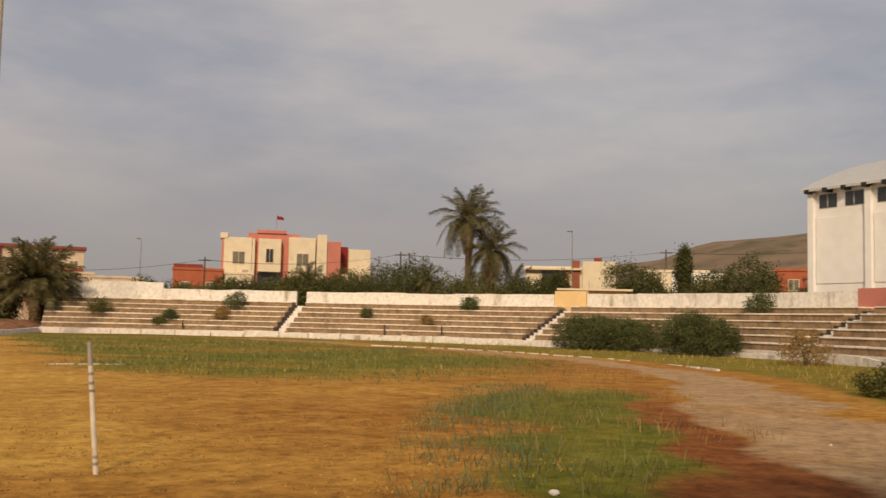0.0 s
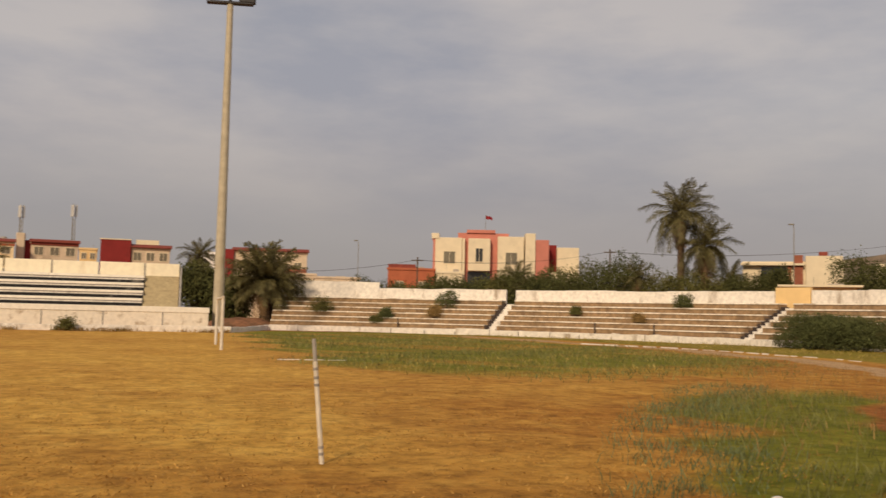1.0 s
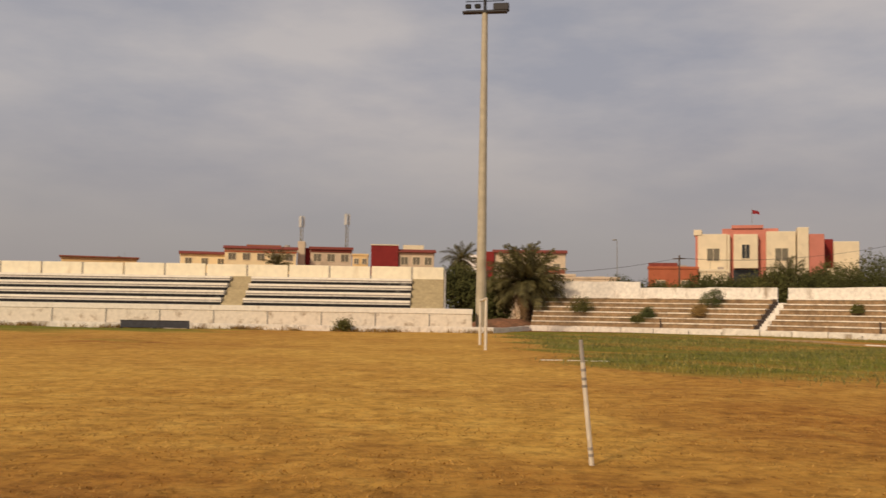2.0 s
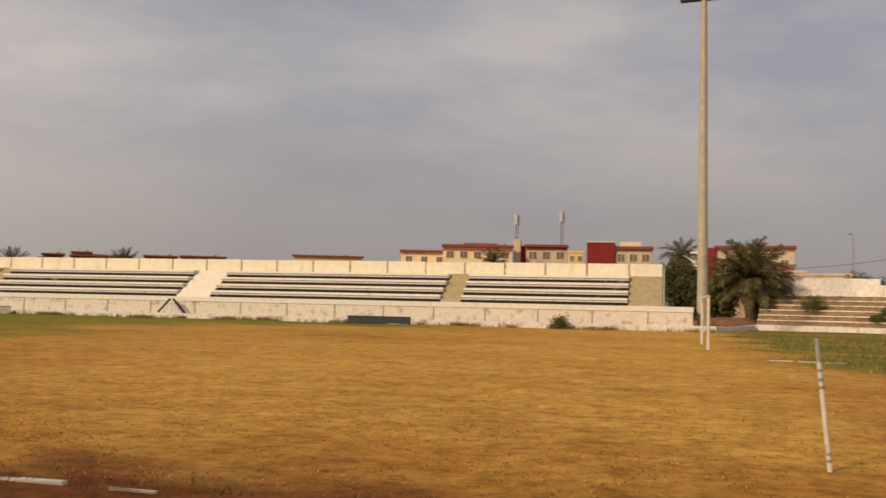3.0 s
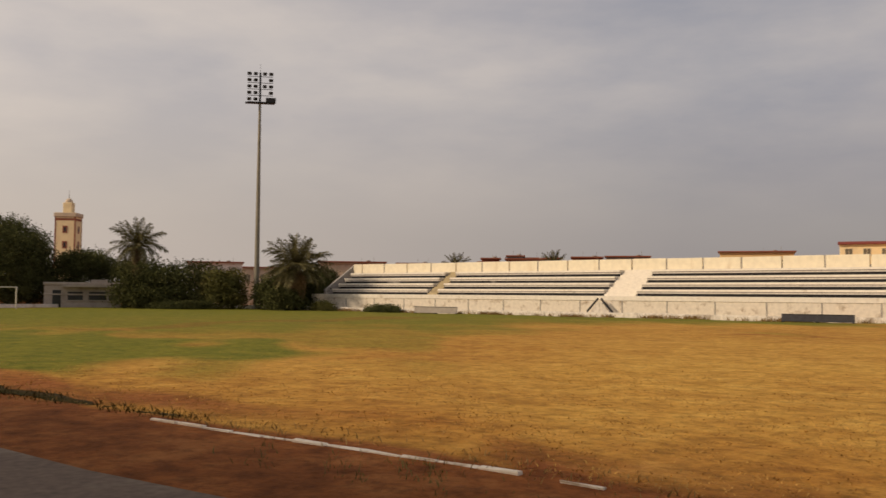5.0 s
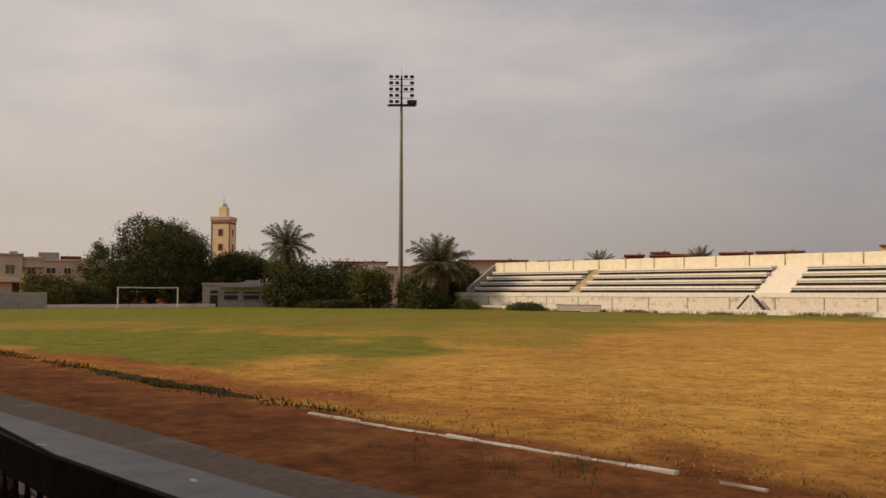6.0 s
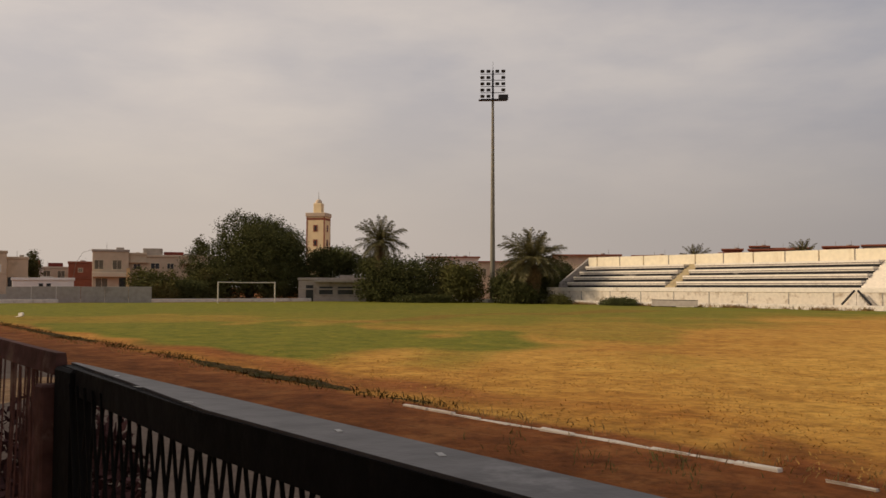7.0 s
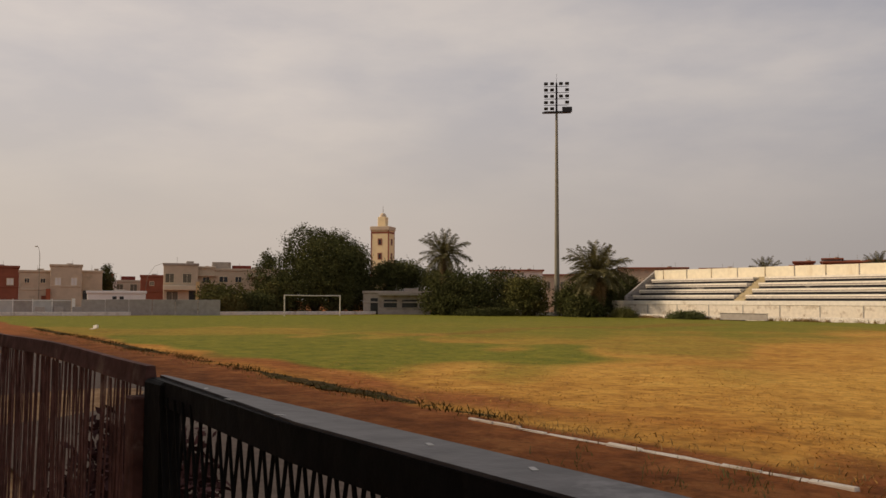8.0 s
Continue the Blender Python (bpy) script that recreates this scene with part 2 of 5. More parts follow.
ROOFRED = material("red_roof_tile", (0.22, 0.05, 0.034), 0.85, vary=0.2, grain=3)
SHEET = material("pale_roof_sheet", (0.52, 0.51, 0.48), 0.6, 0.1, vary=0.08, grain=2)
SHUTTER = material("dim_window_shutter", (0.16, 0.14, 0.10), 0.6, vary=0.2, grain=2)
GLASSDARK = material("dark_window_glass", (0.03, 0.033, 0.035), 0.15, vary=0.2, grain=1, bump=0, spec=0.5)
GREYWALL = material("grey_block_wall", (0.37, 0.33, 0.295), 0.9, vary=0.12, grain=2, stain=(0.27, 0.235, 0.205), stain_scale=0.6)
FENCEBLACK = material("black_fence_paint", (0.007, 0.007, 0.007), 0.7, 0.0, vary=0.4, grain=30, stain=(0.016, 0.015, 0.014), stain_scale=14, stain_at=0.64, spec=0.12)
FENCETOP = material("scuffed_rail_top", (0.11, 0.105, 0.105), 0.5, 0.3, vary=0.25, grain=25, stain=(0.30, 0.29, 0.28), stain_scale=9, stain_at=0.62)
FENCERUST = material("rusty_brown_fence", (0.14, 0.068, 0.056), 0.8, 0.0, vary=0.4, grain=30, stain=(0.30, 0.20, 0.15), stain_scale=10, stain_at=0.58, spec=0.15)
HILL = material("bare_hill_soil", (0.20, 0.14, 0.085), 0.95, vary=0.2, grain=0.02, stain=(0.10, 0.085, 0.045), stain_scale=0.012, stain_at=0.5, bump=0)
BANK = material("red_brown_earth", (0.24, 0.11, 0.055), 0.95, vary=0.35, grain=2, stain=(0.13, 0.07, 0.035), stain_scale=0.7, stain_at=0.5)
WEED = material("dark_purple_dry_weed", (0.085, 0.042, 0.040), 0.95, vary=0.3, grain=6, island_tint=0.3, bump=0, spec=0.05)
CLOTH = material("red_flag_cloth", (0.26, 0.02, 0.025), 0.8, vary=0.1)
DUGOUT = material("dark_blue_grey_board", (0.045, 0.045, 0.055), 0.7, vary=0.2, grain=3)


# ---- building helpers ----
def mesh_of(name, verts, faces, mat):
    me = bpy.data.meshes.new(name)
    me.from_pydata(verts, [], faces)
    me.update()
    me.materials.append(mat)
    return me


def part(name, data, mat, parent=None, label="", at=None):
    """Links a bmesh or a mesh as one object, under a thing or a part."""
    if isinstance(data, bmesh.types.BMesh):
        me = bpy.data.meshes.new(name)
        data.normal_update()
        data.to_mesh(me)
        data.free()
        me.materials.append(mat)
    else:
        me = data
    ob = new(name, me)
    if parent is not None:
        ob.parent = parent
    if at is not None:
        ob.matrix_basis = at
    if label:
        tagged(ob, label)
    return ob


def thing(name, at, label, category, group="", kind=""):
    ob = new(name)
    ob.empty_display_size = 0.2
    ob.matrix_basis = at
    return tagged(ob, label, category, group, kind)


def box(x0, x1, y0, y1, z0, z1, bm=None, bevel=0.0):
    own = bmesh.new()
    bmesh.ops.create_cube(own, size=1.0)
    for v in own.verts:
        v.co = Vector(((x0 + x1) / 2 + v.co.x * (x1 - x0), (y0 + y1) / 2 + v.co.y * (y1 - y0), (z0 + z1) / 2 + v.co.z * (z1 - z0)))
    if bevel:
        bmesh.ops.bevel(own, geom=own.edges[:], offset=bevel, segments=1, affect="EDGES")
    return joined(bm, own)


def joined(bm, own):
    if bm is None:
        return own
    tmp = bpy.data.meshes.new("tmp")
    own.to_mesh(tmp)
    bm.from_mesh(tmp)
    bpy.data.meshes.remove(tmp)
    own.free()
    return bm


def tube(points, radii, sides=8, bm=None, cap=True):
    """A round bar through points with a radius at each."""
    own = bmesh.new()
    rings = []
    pts = [Vector(p) for p in points]
    for i, p in enumerate(pts):
        d = (pts[min(i + 1, len(pts) - 1)] - pts[max(i - 1, 0)]).normalized()
        a = d.orthogonal().normalized() if abs(d.z) < 0.99 else Vector((1, 0, 0))
        a = (a - d * a.dot(d)).normalized()
        b = d.cross(a)
        rings.append([own.verts.new(p + radii[i] * (a * math.cos(2 * math.pi * k / sides) + b * math.sin(2 * math.pi * k / sides))) for k in range(sides)])
    for r0, r1 in zip(rings, rings[1:]):
        for k in range(sides):
            own.faces.new((r0[k], r0[(k + 1) % sides], r1[(k + 1) % sides], r1[k]))
    if cap:
        own.faces.new(rings[0][::-1])
        own.faces.new(rings[-1])
    bmesh.ops.recalc_face_normals(own, faces=own.faces[:])
    return joined(bm, own)


def prism(outline, y0, y1, bm=None):
    """An outline in x and z, drawn out from y0 to y1."""
    own = bmesh.new()
    a = [own.verts.new((x, y0, z)) for x, z in outline]
    b = [own.verts.new((x, y1, z)) for x, z in outline]
    own.faces.new(a)
    own.faces.new(b[::-1])
    for i in range(len(a)):
        j = (i + 1) % len(a)
        own.faces.new((a[j], a[i], b[i], b[j]))
    bmesh.ops.recalc_face_normals(own, faces=own.faces[:])
    return joined(bm, own)


def prism_x(outline, x0, x1, bm=None):
    """An outline in y and z, drawn out from x0 to x1."""
    own = prism([(y, z) for y, z in outline], x0, x1)
    for v in own.verts:
        v.co = Vector((v.co.y, v.co.x, v.co.z))
    bmesh.ops.recalc_face_normals(own, faces=own.faces[:])
    return joined(bm, own)


# ---- ground ----
rng = np.random.default_rng(7)


def soft(a, b, x):
    t = np.clip((x - a) / (b - a), 0, 1)
    return t * t * (3 - 2 * t)


def wobble(x, y, s, k=0.0):
    return np.sin(x / s + 1.3 + k) * np.cos(y / (s * 0.8) - 0.7 + k) + 0.5 * np.sin((x + y) / (s * 0.43) + 2 * k)


TRACK_LINE = ((24, 78), (29, 62), (30.4, 50), (30, 41), (27.6, 31), (23.2, 23.5), (18.9, 18.0), (15.2, 13.0), (12.9, 9.0), (10.6, 4), (8, 0), (5, -4))


def track_band(x, y):
    """How far a place lies outside the middle of the pale track that bends round the end of the pitch."""
    x, y = np.asarray(x, float), np.asarray(y, float)
    best, side = np.full(x.shape, 1e9), np.zeros(x.shape)
    for (ax, ay), (bx, by) in zip(TRACK_LINE, TRACK_LINE[1:]):
        dx, dy = bx - ax, by - ay
        t = np.clip(((x - ax) * dx + (y - ay) * dy) / (dx * dx + dy * dy), 0, 1)
        d = np.hypot(x - ax - t * dx, y - ay - t * dy)
        s = np.sign((y - ay) * dx - (x - ax) * dy)
        nearer = d < best
        best, side = np.where(nearer, d, best), np.where(nearer, s, side)
    return best * side


def covers(x, y):
    w1, w2, w3 = wobble(x, y, 5.0), wobble(x, y, 2.1, 1.7), wobble(x, y, 11.0, 0.6)
    r = track_band(x, y)
    # green across the far end, along the near touchline, before the far stand, in a long patch by the near goal and beside the track
    green = 0.95 * soft(-57, -70, x + 3 * w1 + 3 * w3) * soft(9, 11, y)
    green = np.maximum(green, 0.92 * soft(-13, -25, x + 0.40 * (y - 12) + 2.5 * w1 + 2 * w2) * soft(31, 19, y + 3 * w2 + 2 * w3) * soft(-52, -43, x + 2.5 * w1) * soft(9.4, 11.6, y + 0.8 * w2))
    green = np.maximum(green, 0.68 * soft(-14, -44, x + 5 * w1 + 3 * w2) * soft(17, 27, y + 2 * w2 + 2 * w1))
    green = np.maximum(green, 0.75 * soft(63, 70, y + 2 * w1) * soft(-6, -26, x + 3 * w2) * (y < 79))
    green = np.maximum(green, 0.55 * soft(-38, -46, x + 2 * w2) * soft(36, 22, y + 3 * w1) * soft(9, 11, y))
    green = np.maximum(green, 0.5 * soft(0.1, 1.0, w3 + 0.3 * w1 + 0.2 * w2) * soft(-6, -20, x))
    near = 24.0 + 2.6 * w1 + 1.6 * w2 + 0.5 * np.clip(x - 13, 0, 14) + 1.3 * np.clip(8 - x, 0, 10)
    patch = soft(3.4, 6.5, x + 0.9 * w2) * soft(-1, 9, y - near) * soft(-1.8, -3.2, r)
    green = np.maximum(green, (0.68 + 0.25 * np.clip(w1 + w2, -1, 1)) * patch)
    edge = soft(-7.6, -5.4, r + 0.9 * w2) * soft(-2.6, -3.6, r + 0.5 * w2) * soft(27, 17, y) * soft(2.5, 5.0, x + 0.5 * w2)
    green = np.maximum(green, 0.92 * edge)
    verge = soft(2.4, 4, r) * (y > 4) * (x > 0)
    green = np.maximum(green, 0.6 * verge)
    lip = 8.35 + 0.035 * np.clip(-13 - x, 0, 200)
    dirt = soft(lip + 0.25, lip - 0.5, y + 0.25 * w2) * soft(8.5, 5.5, x)
    dirt = np.maximum(dirt, 0.85 * soft(2.4, 0.2, y - lip + 0.8 * w2) * soft(-0.1, 0.7, w2 + 0.4 * w1) * (x < 2))
    dirt = np.maximum(dirt, 0.8 * soft(-4.0, -2.8, r + 0.5 * w2) * soft(-1.4, -2.4, r) * soft(30, 12, y) * (x > 2))
    dirt = np.maximum(dirt, 0.9 * soft(10.2, 8.2, y + 0.5 * w2) * soft(-5.4, -3.8, r + 0.4 * w2) * soft(-1.5, -2.4, r))
    dirt = np.maximum(dirt, 0.45 * soft(0.2, 1.1, w3 + 0.5 * w1) * soft(30, 16, y) * soft(-12, -2, x) * (r < -6))
    dirt = np.maximum(dirt, 0.55 * soft(1.5, 0.4, np.abs(y - 9.1 + 0.3 * w2)) * soft(5.0, 1.5, np.abs(x + 6.8 + w1)) * soft(-0.9, 0.3, w2 + 0.5 * w1))
    beyond = np.maximum(soft(16.5, 18, r) * (x > -4), soft(-108, -112, x))
    beyond = np.maximum(beyond, soft(87, 90, y))
    dirt = np.maximum(dirt, 0.7 * beyond)
    wide = 1 + 0.7 * soft(17, 31, y)
    tan = soft(-2.5, -1.5, r * wide + 0.5 * w2) * soft(2.6, 1.4, r * wide + 0.6 * w2) * (x > 0) * (1 - 0.45 * soft(0.7, 1.3, w2 + 0.4 * w1))
    tan = np.maximum(tan, soft(5.7, 5.0, y + 0.1 * w2) * 0.6 * soft(9, 6, x))
    band = 0.42 * soft(5, 1, np.abs(x + 46 + 0.25 * (y - 30) + 2 * w1)) * soft(18, 28, y) * (y < 62)
    dirt = np.maximum(dirt, band)
    dirt = np.maximum(dirt, 0.62 * soft(1.6, 0.3, np.abs(y - lip - 1.3 + 0.4 * w2)) * soft(-6, -14, x) * soft(-40, -24, x))
    dirt = np.maximum(dirt, 0.75 * soft(0.5, 0.15, np.abs(y - 47 + 0.05 * (x + 17) + 0.25 * w2)) * soft(4, 2.5, np.abs(x + 17)))
    straw = soft(-28, -4, x + 2 * w1 + 0.25 * (30 - y)) * soft(7, 1, x + 0.8 * w2) * soft(8.5, 15, y + 1.5 * w2)
    straw = np.maximum(straw, 0.5 * soft(16, 24, y) * soft(14, 6, x))
    return green, dirt, tan, straw


def lie(x, y):
    """The height of the ground."""
    return 0.03 * wobble(x, y, 3.0) * soft(4, 9, np.hypot(x, y)) * soft(200, 60, np.hypot(x, y))


def build_ground():
    nr, na = 330, 520
    rad = np.concatenate([[0.0], 0.5 * (4200 / 0.5) ** (np.arange(nr) / (nr - 1))])
    ang = np.concatenate([np.linspace(-0.7, np.pi + 0.25, 450, endpoint=False), np.linspace(np.pi + 0.25, 2 * np.pi - 0.7, 70, endpoint=False)])
    A, R = np.meshgrid(ang, rad[1:])
    X, Y = np.cos(A) * R, np.sin(A) * R
    Z = lie(X, Y)
    verts = np.concatenate([[[0, 0, 0]], np.stack([X, Y, Z], -1).reshape(-1, 3)])
    faces = []
    for j in range(na):
        faces.append((0, 1 + j, 1 + (j + 1) % na))
    for i in range(nr - 1):
        b0, b1 = 1 + i * na, 1 + (i + 1) * na
        for j in range(na):
            k = (j + 1) % na
            faces.append((b0 + j, b1 + j, b1 + k, b0 + k))
    me = mesh_of("ground", verts.tolist(), faces, GROUND)
    g, d, t, w = covers(verts[:, 0], verts[:, 1])
    col = np.stack([g, d, t, w], 1).astype(np.float32)
    layer = me.color_attributes.new("cover", "FLOAT_COLOR", "POINT")
    layer.data.foreach_set("color", col.ravel())
    ob = new("ground", me)
    tagged(ob, "dry yellow turf with green patches and brown cinder track", "ground", kind="structure")


build_ground()


def blades(name, xs, ys, heights, widths, lean, mat, label):
    """Many thin bent blades as one mesh."""
    n = len(xs)
    a = rng.uniform(0, 2 * np.pi, n)
    la = rng.uniform(0, 2 * np.pi, n)
    zs = lie(xs, ys) - 0.01
    dx, dy = np.cos(a) * widths / 2, np.sin(a) * widths / 2
    tx, ty = np.cos(la) * heights * lean, np.sin(la) * heights * lean
    v = np.zeros((n, 5, 3))
    v[:, 0] = np.stack([xs - dx, ys - dy, zs], 1)
    v[:, 1] = np.stack([xs + dx, ys + dy, zs], 1)
    v[:, 2] = np.stack([xs + dx * .7 + tx * .35, ys + dy * .7 + ty * .35, zs + heights * .6], 1)
    v[:, 3] = np.stack([xs - dx * .7 + tx * .35, ys - dy * .7 + ty * .35, zs + heights * .6], 1)
    v[:, 4] = np.stack([xs + tx, ys + ty, zs + heights], 1)
    idx = np.arange(n)[:, None] * 5
    faces = [tuple(r) for r in (idx + np.array([0, 1, 2, 3])).tolist()] + [tuple(r) for r in (idx + np.array([3, 2, 4])).tolist()]
    ob = new(name, mesh_of(name, v.reshape(-1, 3).tolist(), faces, mat))
    return tagged(ob, label, "grass", kind="stuff")


def scatter(n, x0, x1, y0, y1, keep):
    xs, ys = rng.uniform(x0, x1, n), rng.uniform(y0, y1, n)
    k = keep(xs, ys) > rng.uniform(0, 1, n)
    return xs[k], ys[k]


def clumpy(x, y, s):
    return np.clip(0.5 + 0.55 * wobble(x, y, s, 0.9) + 0.4 * wobble(x, y, s * 0.37, 2.2), 0, 1)


# tall green weeds beside the track, then the long patch by the goal
xs, ys = scatter(60000, 3, 30, 8, 30, lambda x, y: covers(x, y)[0] * soft(0.35, 0.8, covers(x, y)[0]) * clumpy(x, y, 1.6) * soft(26, 20, y) * (covers(x, y)[1] < 0.4) * (track_band(x, y) < 0))
blades("green_weeds", xs, ys, rng.uniform(0.05, 0.30, len(xs)), rng.uniform(0.008, 0.02, len(xs)), 0.7, GRASSG, "green weeds growing along the track edge")
xs, ys = scatter(70000, 3, 40, 24, 76, lambda x, y: covers(x, y)[0] * (track_band(x, y) < 0) * clumpy(x, y, 3.0))
blades("green_turf_patch", xs, ys, rng.uniform(0.05, 0.24, len(xs)), rng.uniform(0.015, 0.04, len(xs)), 0.8, GRASSG, "patch of long green grass on the turf")
xs, ys = scatter(30000, 3, 40, 26, 76, lambda x, y: covers(x, y)[0] * (track_band(x, y) < 0) * clumpy(x, y, 4.5))
blades("half_dry_turf", xs, ys, rng.uniform(0.05, 0.22, len(xs)), rng.uniform(0.015, 0.04, len(xs)), 0.8, GRASSV, "half-dry yellowing grass among the green")
xs, ys = scatter(40000, 3, 34, 8, 50, lambda x, y: 0.6 * clumpy(x, y, 2.3) * (np.abs(track_band(x, y) + 4.0) < 2.6) * (y > 11))
blades("dry_weeds", xs, ys, rng.uniform(0.06, 0.32, len(xs)), rng.uniform(0.008, 0.02, len(xs)), 0.6, DRYLEAF, "dry straw weeds between the turf and track")
xs, ys = scatter(120000, -26, 8, 8.2, 30, lambda x, y: 0.75 * clumpy(x, y, 1.1) * soft(32, 9, np.hypot(x, y)))
blades("dry_grass", xs, ys, rng.uniform(0.015, 0.05, len(xs)), rng.uniform(0.01, 0.025, len(xs)), 1.4, GRASSD, "short dry yellow grass tufts on the pitch")
xs, ys = scatter(26000, 26, 60, 8, 92, lambda x, y: soft(3, 5, track_band(x, y)) * soft(15, 13.5, track_band(x, y)) * clumpy(x, y, 2.0))
blades("verge_grass", xs, ys, rng.uniform(0.06, 0.26, len(xs)), rng.uniform(0.02, 0.05, len(xs)), 0.7, GRASSV, "half-dry grass verge below the terrace")
xs, ys = scatter(9000, -60, -2, 7.4, 9.4, lambda x, y: soft(0.75, 0.1, np.abs(y - 8.25 - 0.012 * np.abs(x))) * clumpy(x, y, 0.8))
blades("kerb_weeds", xs, ys, rng.uniform(0.02, 0.11, len(xs)), rng.uniform(0.01, 0.022, len(xs)), 0.8, DRYLEAF, "dry weeds growing along the broken kerb")
xs, ys = scatter(1300, -9, 1, 6.6, 7.9, lambda x, y: clumpy(x, y, 0.5) ** 2)
blades("shade_weeds", xs, ys, rng.uniform(0.03, 0.12, len(xs)), rng.uniform(0.006, 0.014, len(xs)), 0.7, GRASSG, "sparse green weeds in front of the kerb")

cx, cy = scatter(3600, -30, 9, 8.6, 36, lambda x, y: clumpy(x, y, 2.6) * soft(34, 12, np.hypot(x, y)) * (covers(x, y)[1] < 0.6))
xs = np.repeat(cx, 16) + rng.normal(0, 0.13, len(cx) * 16)
ys = np.repeat(cy, 16) + rng.normal(0, 0.05, len(cx) * 16)
blades("dry_tufts", xs, ys, rng.uniform(0.008, 0.03, len(xs)), rng.uniform(0.012, 0.03, len(xs)), 2.0, TUFT, "brown dry grass tufts scattered over the turf")

# broken sod edge between the turf and the cinder track
def sod_edge():
    n, m = 900, 5
    vs, fs = [], []
    for i in range(n + 1):
        x = -11.6 - 52.0 * (i / n) ** 1.35
        lip = 8.38 + 0.035 * max(0.0, -13 - x) + 0.16 * noise.noise(Vector((x * 0.7, 0, 0))) + 0.05 * noise.noise(Vector((x * 3.1, 4, 0)))
        hump = (0.02 + 0.075 * max(0.0, noise.noise(Vector((x * 0.55, 7, 0))) + 0.25) + 0.03 * noise.noise(Vector((x * 4.0, 9, 0)))) * min(1.0, 0.1 + i / 90)
        for j, (dy, dz) in enumerate(((-0.12, -0.05), (-0.04, 0.5), (0.05, 0.8), (0.16, 0.5), (0.42, -0.08))):
            vs.append((x, lip + dy + 0.09 * noise.noise(Vector((x * 2.3, j * 3.0, 1))), hump * dz - 0.01 + 0.02 * noise.noise(Vector((x * 6, j * 2.0, 5))) * (0 < j < 4)))
    for i in range(n):
        for j in range(m - 1):
            q = i * m + j
            fs.append((q, q + 1, q + m + 1, q + m))
    tagged(new("sod_edge", mesh_of("sod_edge", vs, fs, TURFEDGE)), "dark broken edge of sod along the cinder track", "turf edge", kind="structure")


sod_edge()
xs, ys = scatter(36000, -62, -11.4, 7.9, 12.0, lambda x, y: soft(0.5, 0.05, np.abs(y - 8.42 - 0.035 * np.clip(-13 - x, 0, 200))) * clumpy(x, y, 0.9))
blades("sod_grass", xs, ys, rng.uniform(0.03, 0.15, len(xs)), rng.uniform(0.010, 0.026, len(xs)), 0.8, TURFEDGE, "dark rank grass along the broken sod edge")
xs, ys = scatter(42000, 3, 20, 9, 24, lambda x, y: soft(-5.0, -5.8, track_band(x, y)) * soft(-8.0, -7.0, track_band(x, y)) * clumpy(x, y, 0.9))
blades("blue_green_weeds", xs, ys, rng.uniform(0.05, 0.22, len(xs)), rng.uniform(0.008, 0.018, len(xs)), 0.7, BLUEWEED, "tall blue-green weeds at the inner rim of the green strip")
xs, ys = scatter(15000, -86, 4, 76.6, 77.45, lambda x, y: clumpy(x, y, 1.6) ** 2)
blades("wall_weeds", xs, ys, rng.uniform(0.06, 0.42, len(xs)), rng.uniform(0.03, 0.07, len(xs)), 0.7, DRYLEAF, "dry weeds along the foot of the whitewashed wall")
path = new("path", mesh_of("path", [(-70, 1.5, 0.02), (14, 1.5, 0.02), (12, 4.9, 0.02), (2, 5.3, 0.02), (-6, 5.45, 0.02), (-9, 5.3, 0.02), (-13, 5.45, 0.02), (-30, 5.4, 0.02), (-70, 5.5, 0.02)], [(0, 1, 2, 3, 4, 5, 6, 7, 8)], PATHGREY))
tagged(path, "grey worn asphalt path along the fence", "path", kind="structure")

# ---- kerb: separate whitewashed stones ----
kerb = thing("kerb", pose(0, 8.0, 0), "broken line of whitewashed kerb stones at the track edge", "kerb", kind="structure")
KERB_GAPS = ((-6.75, -6.35), (-5.6, -4.95), (-4.3, -3.7), (-2.9, -2.3), (-1.2, -0.2), (-10.15, -9.95))
kx = -11.9
while kx < 1.6:
    ln = random.uniform(0.45, 0.62)
    if not any(a < kx + ln / 2 < b for a, b in KERB_GAPS):
        bm = box(-ln / 2, ln / 2, -0.038, 0.038, -0.05, random.uniform(0.008, 0.034), bevel=0.012)
        for v in bm.verts:
            v.co += Vector((random.uniform(-.012, .012), random.uniform(-.012, .012), random.uniform(-.012, .008)))
        part("kerb_stone", bm, PEELED, kerb, at=pose(kx + ln / 2, random.uniform(-.014, .014), float(lie(kx + ln / 2, 8.0)) + 0.003, 0, random.uniform(-1.0, 1.0), random.uniform(-1.4, 1.4)))
    kx += ln + 0.015

for sx, sy, sr in ((6.2, 8.65, 0.06), (8.0, 9.6, 0.022), (8.9, 8.6, 0.03), (10.4, 9.0, 0.02), (13.0, 10.6, 0.022)):
    bm = bmesh.new()
    bmesh.ops.create_icosphere(bm, subdivisions=2, radius=sr)
    for v in bm.verts:
        v.co *= 1 + 0.25 * noise.noise(v.co * 9 + Vector((sx, sy, 0)))
        v.co.z *= 0.65
    tagged(part("stone", bm, WORN_WHITE, at=pose(sx, sy, sr * 0.35)), "pale loose stone lying on the dirt", "stone", "loose stones")

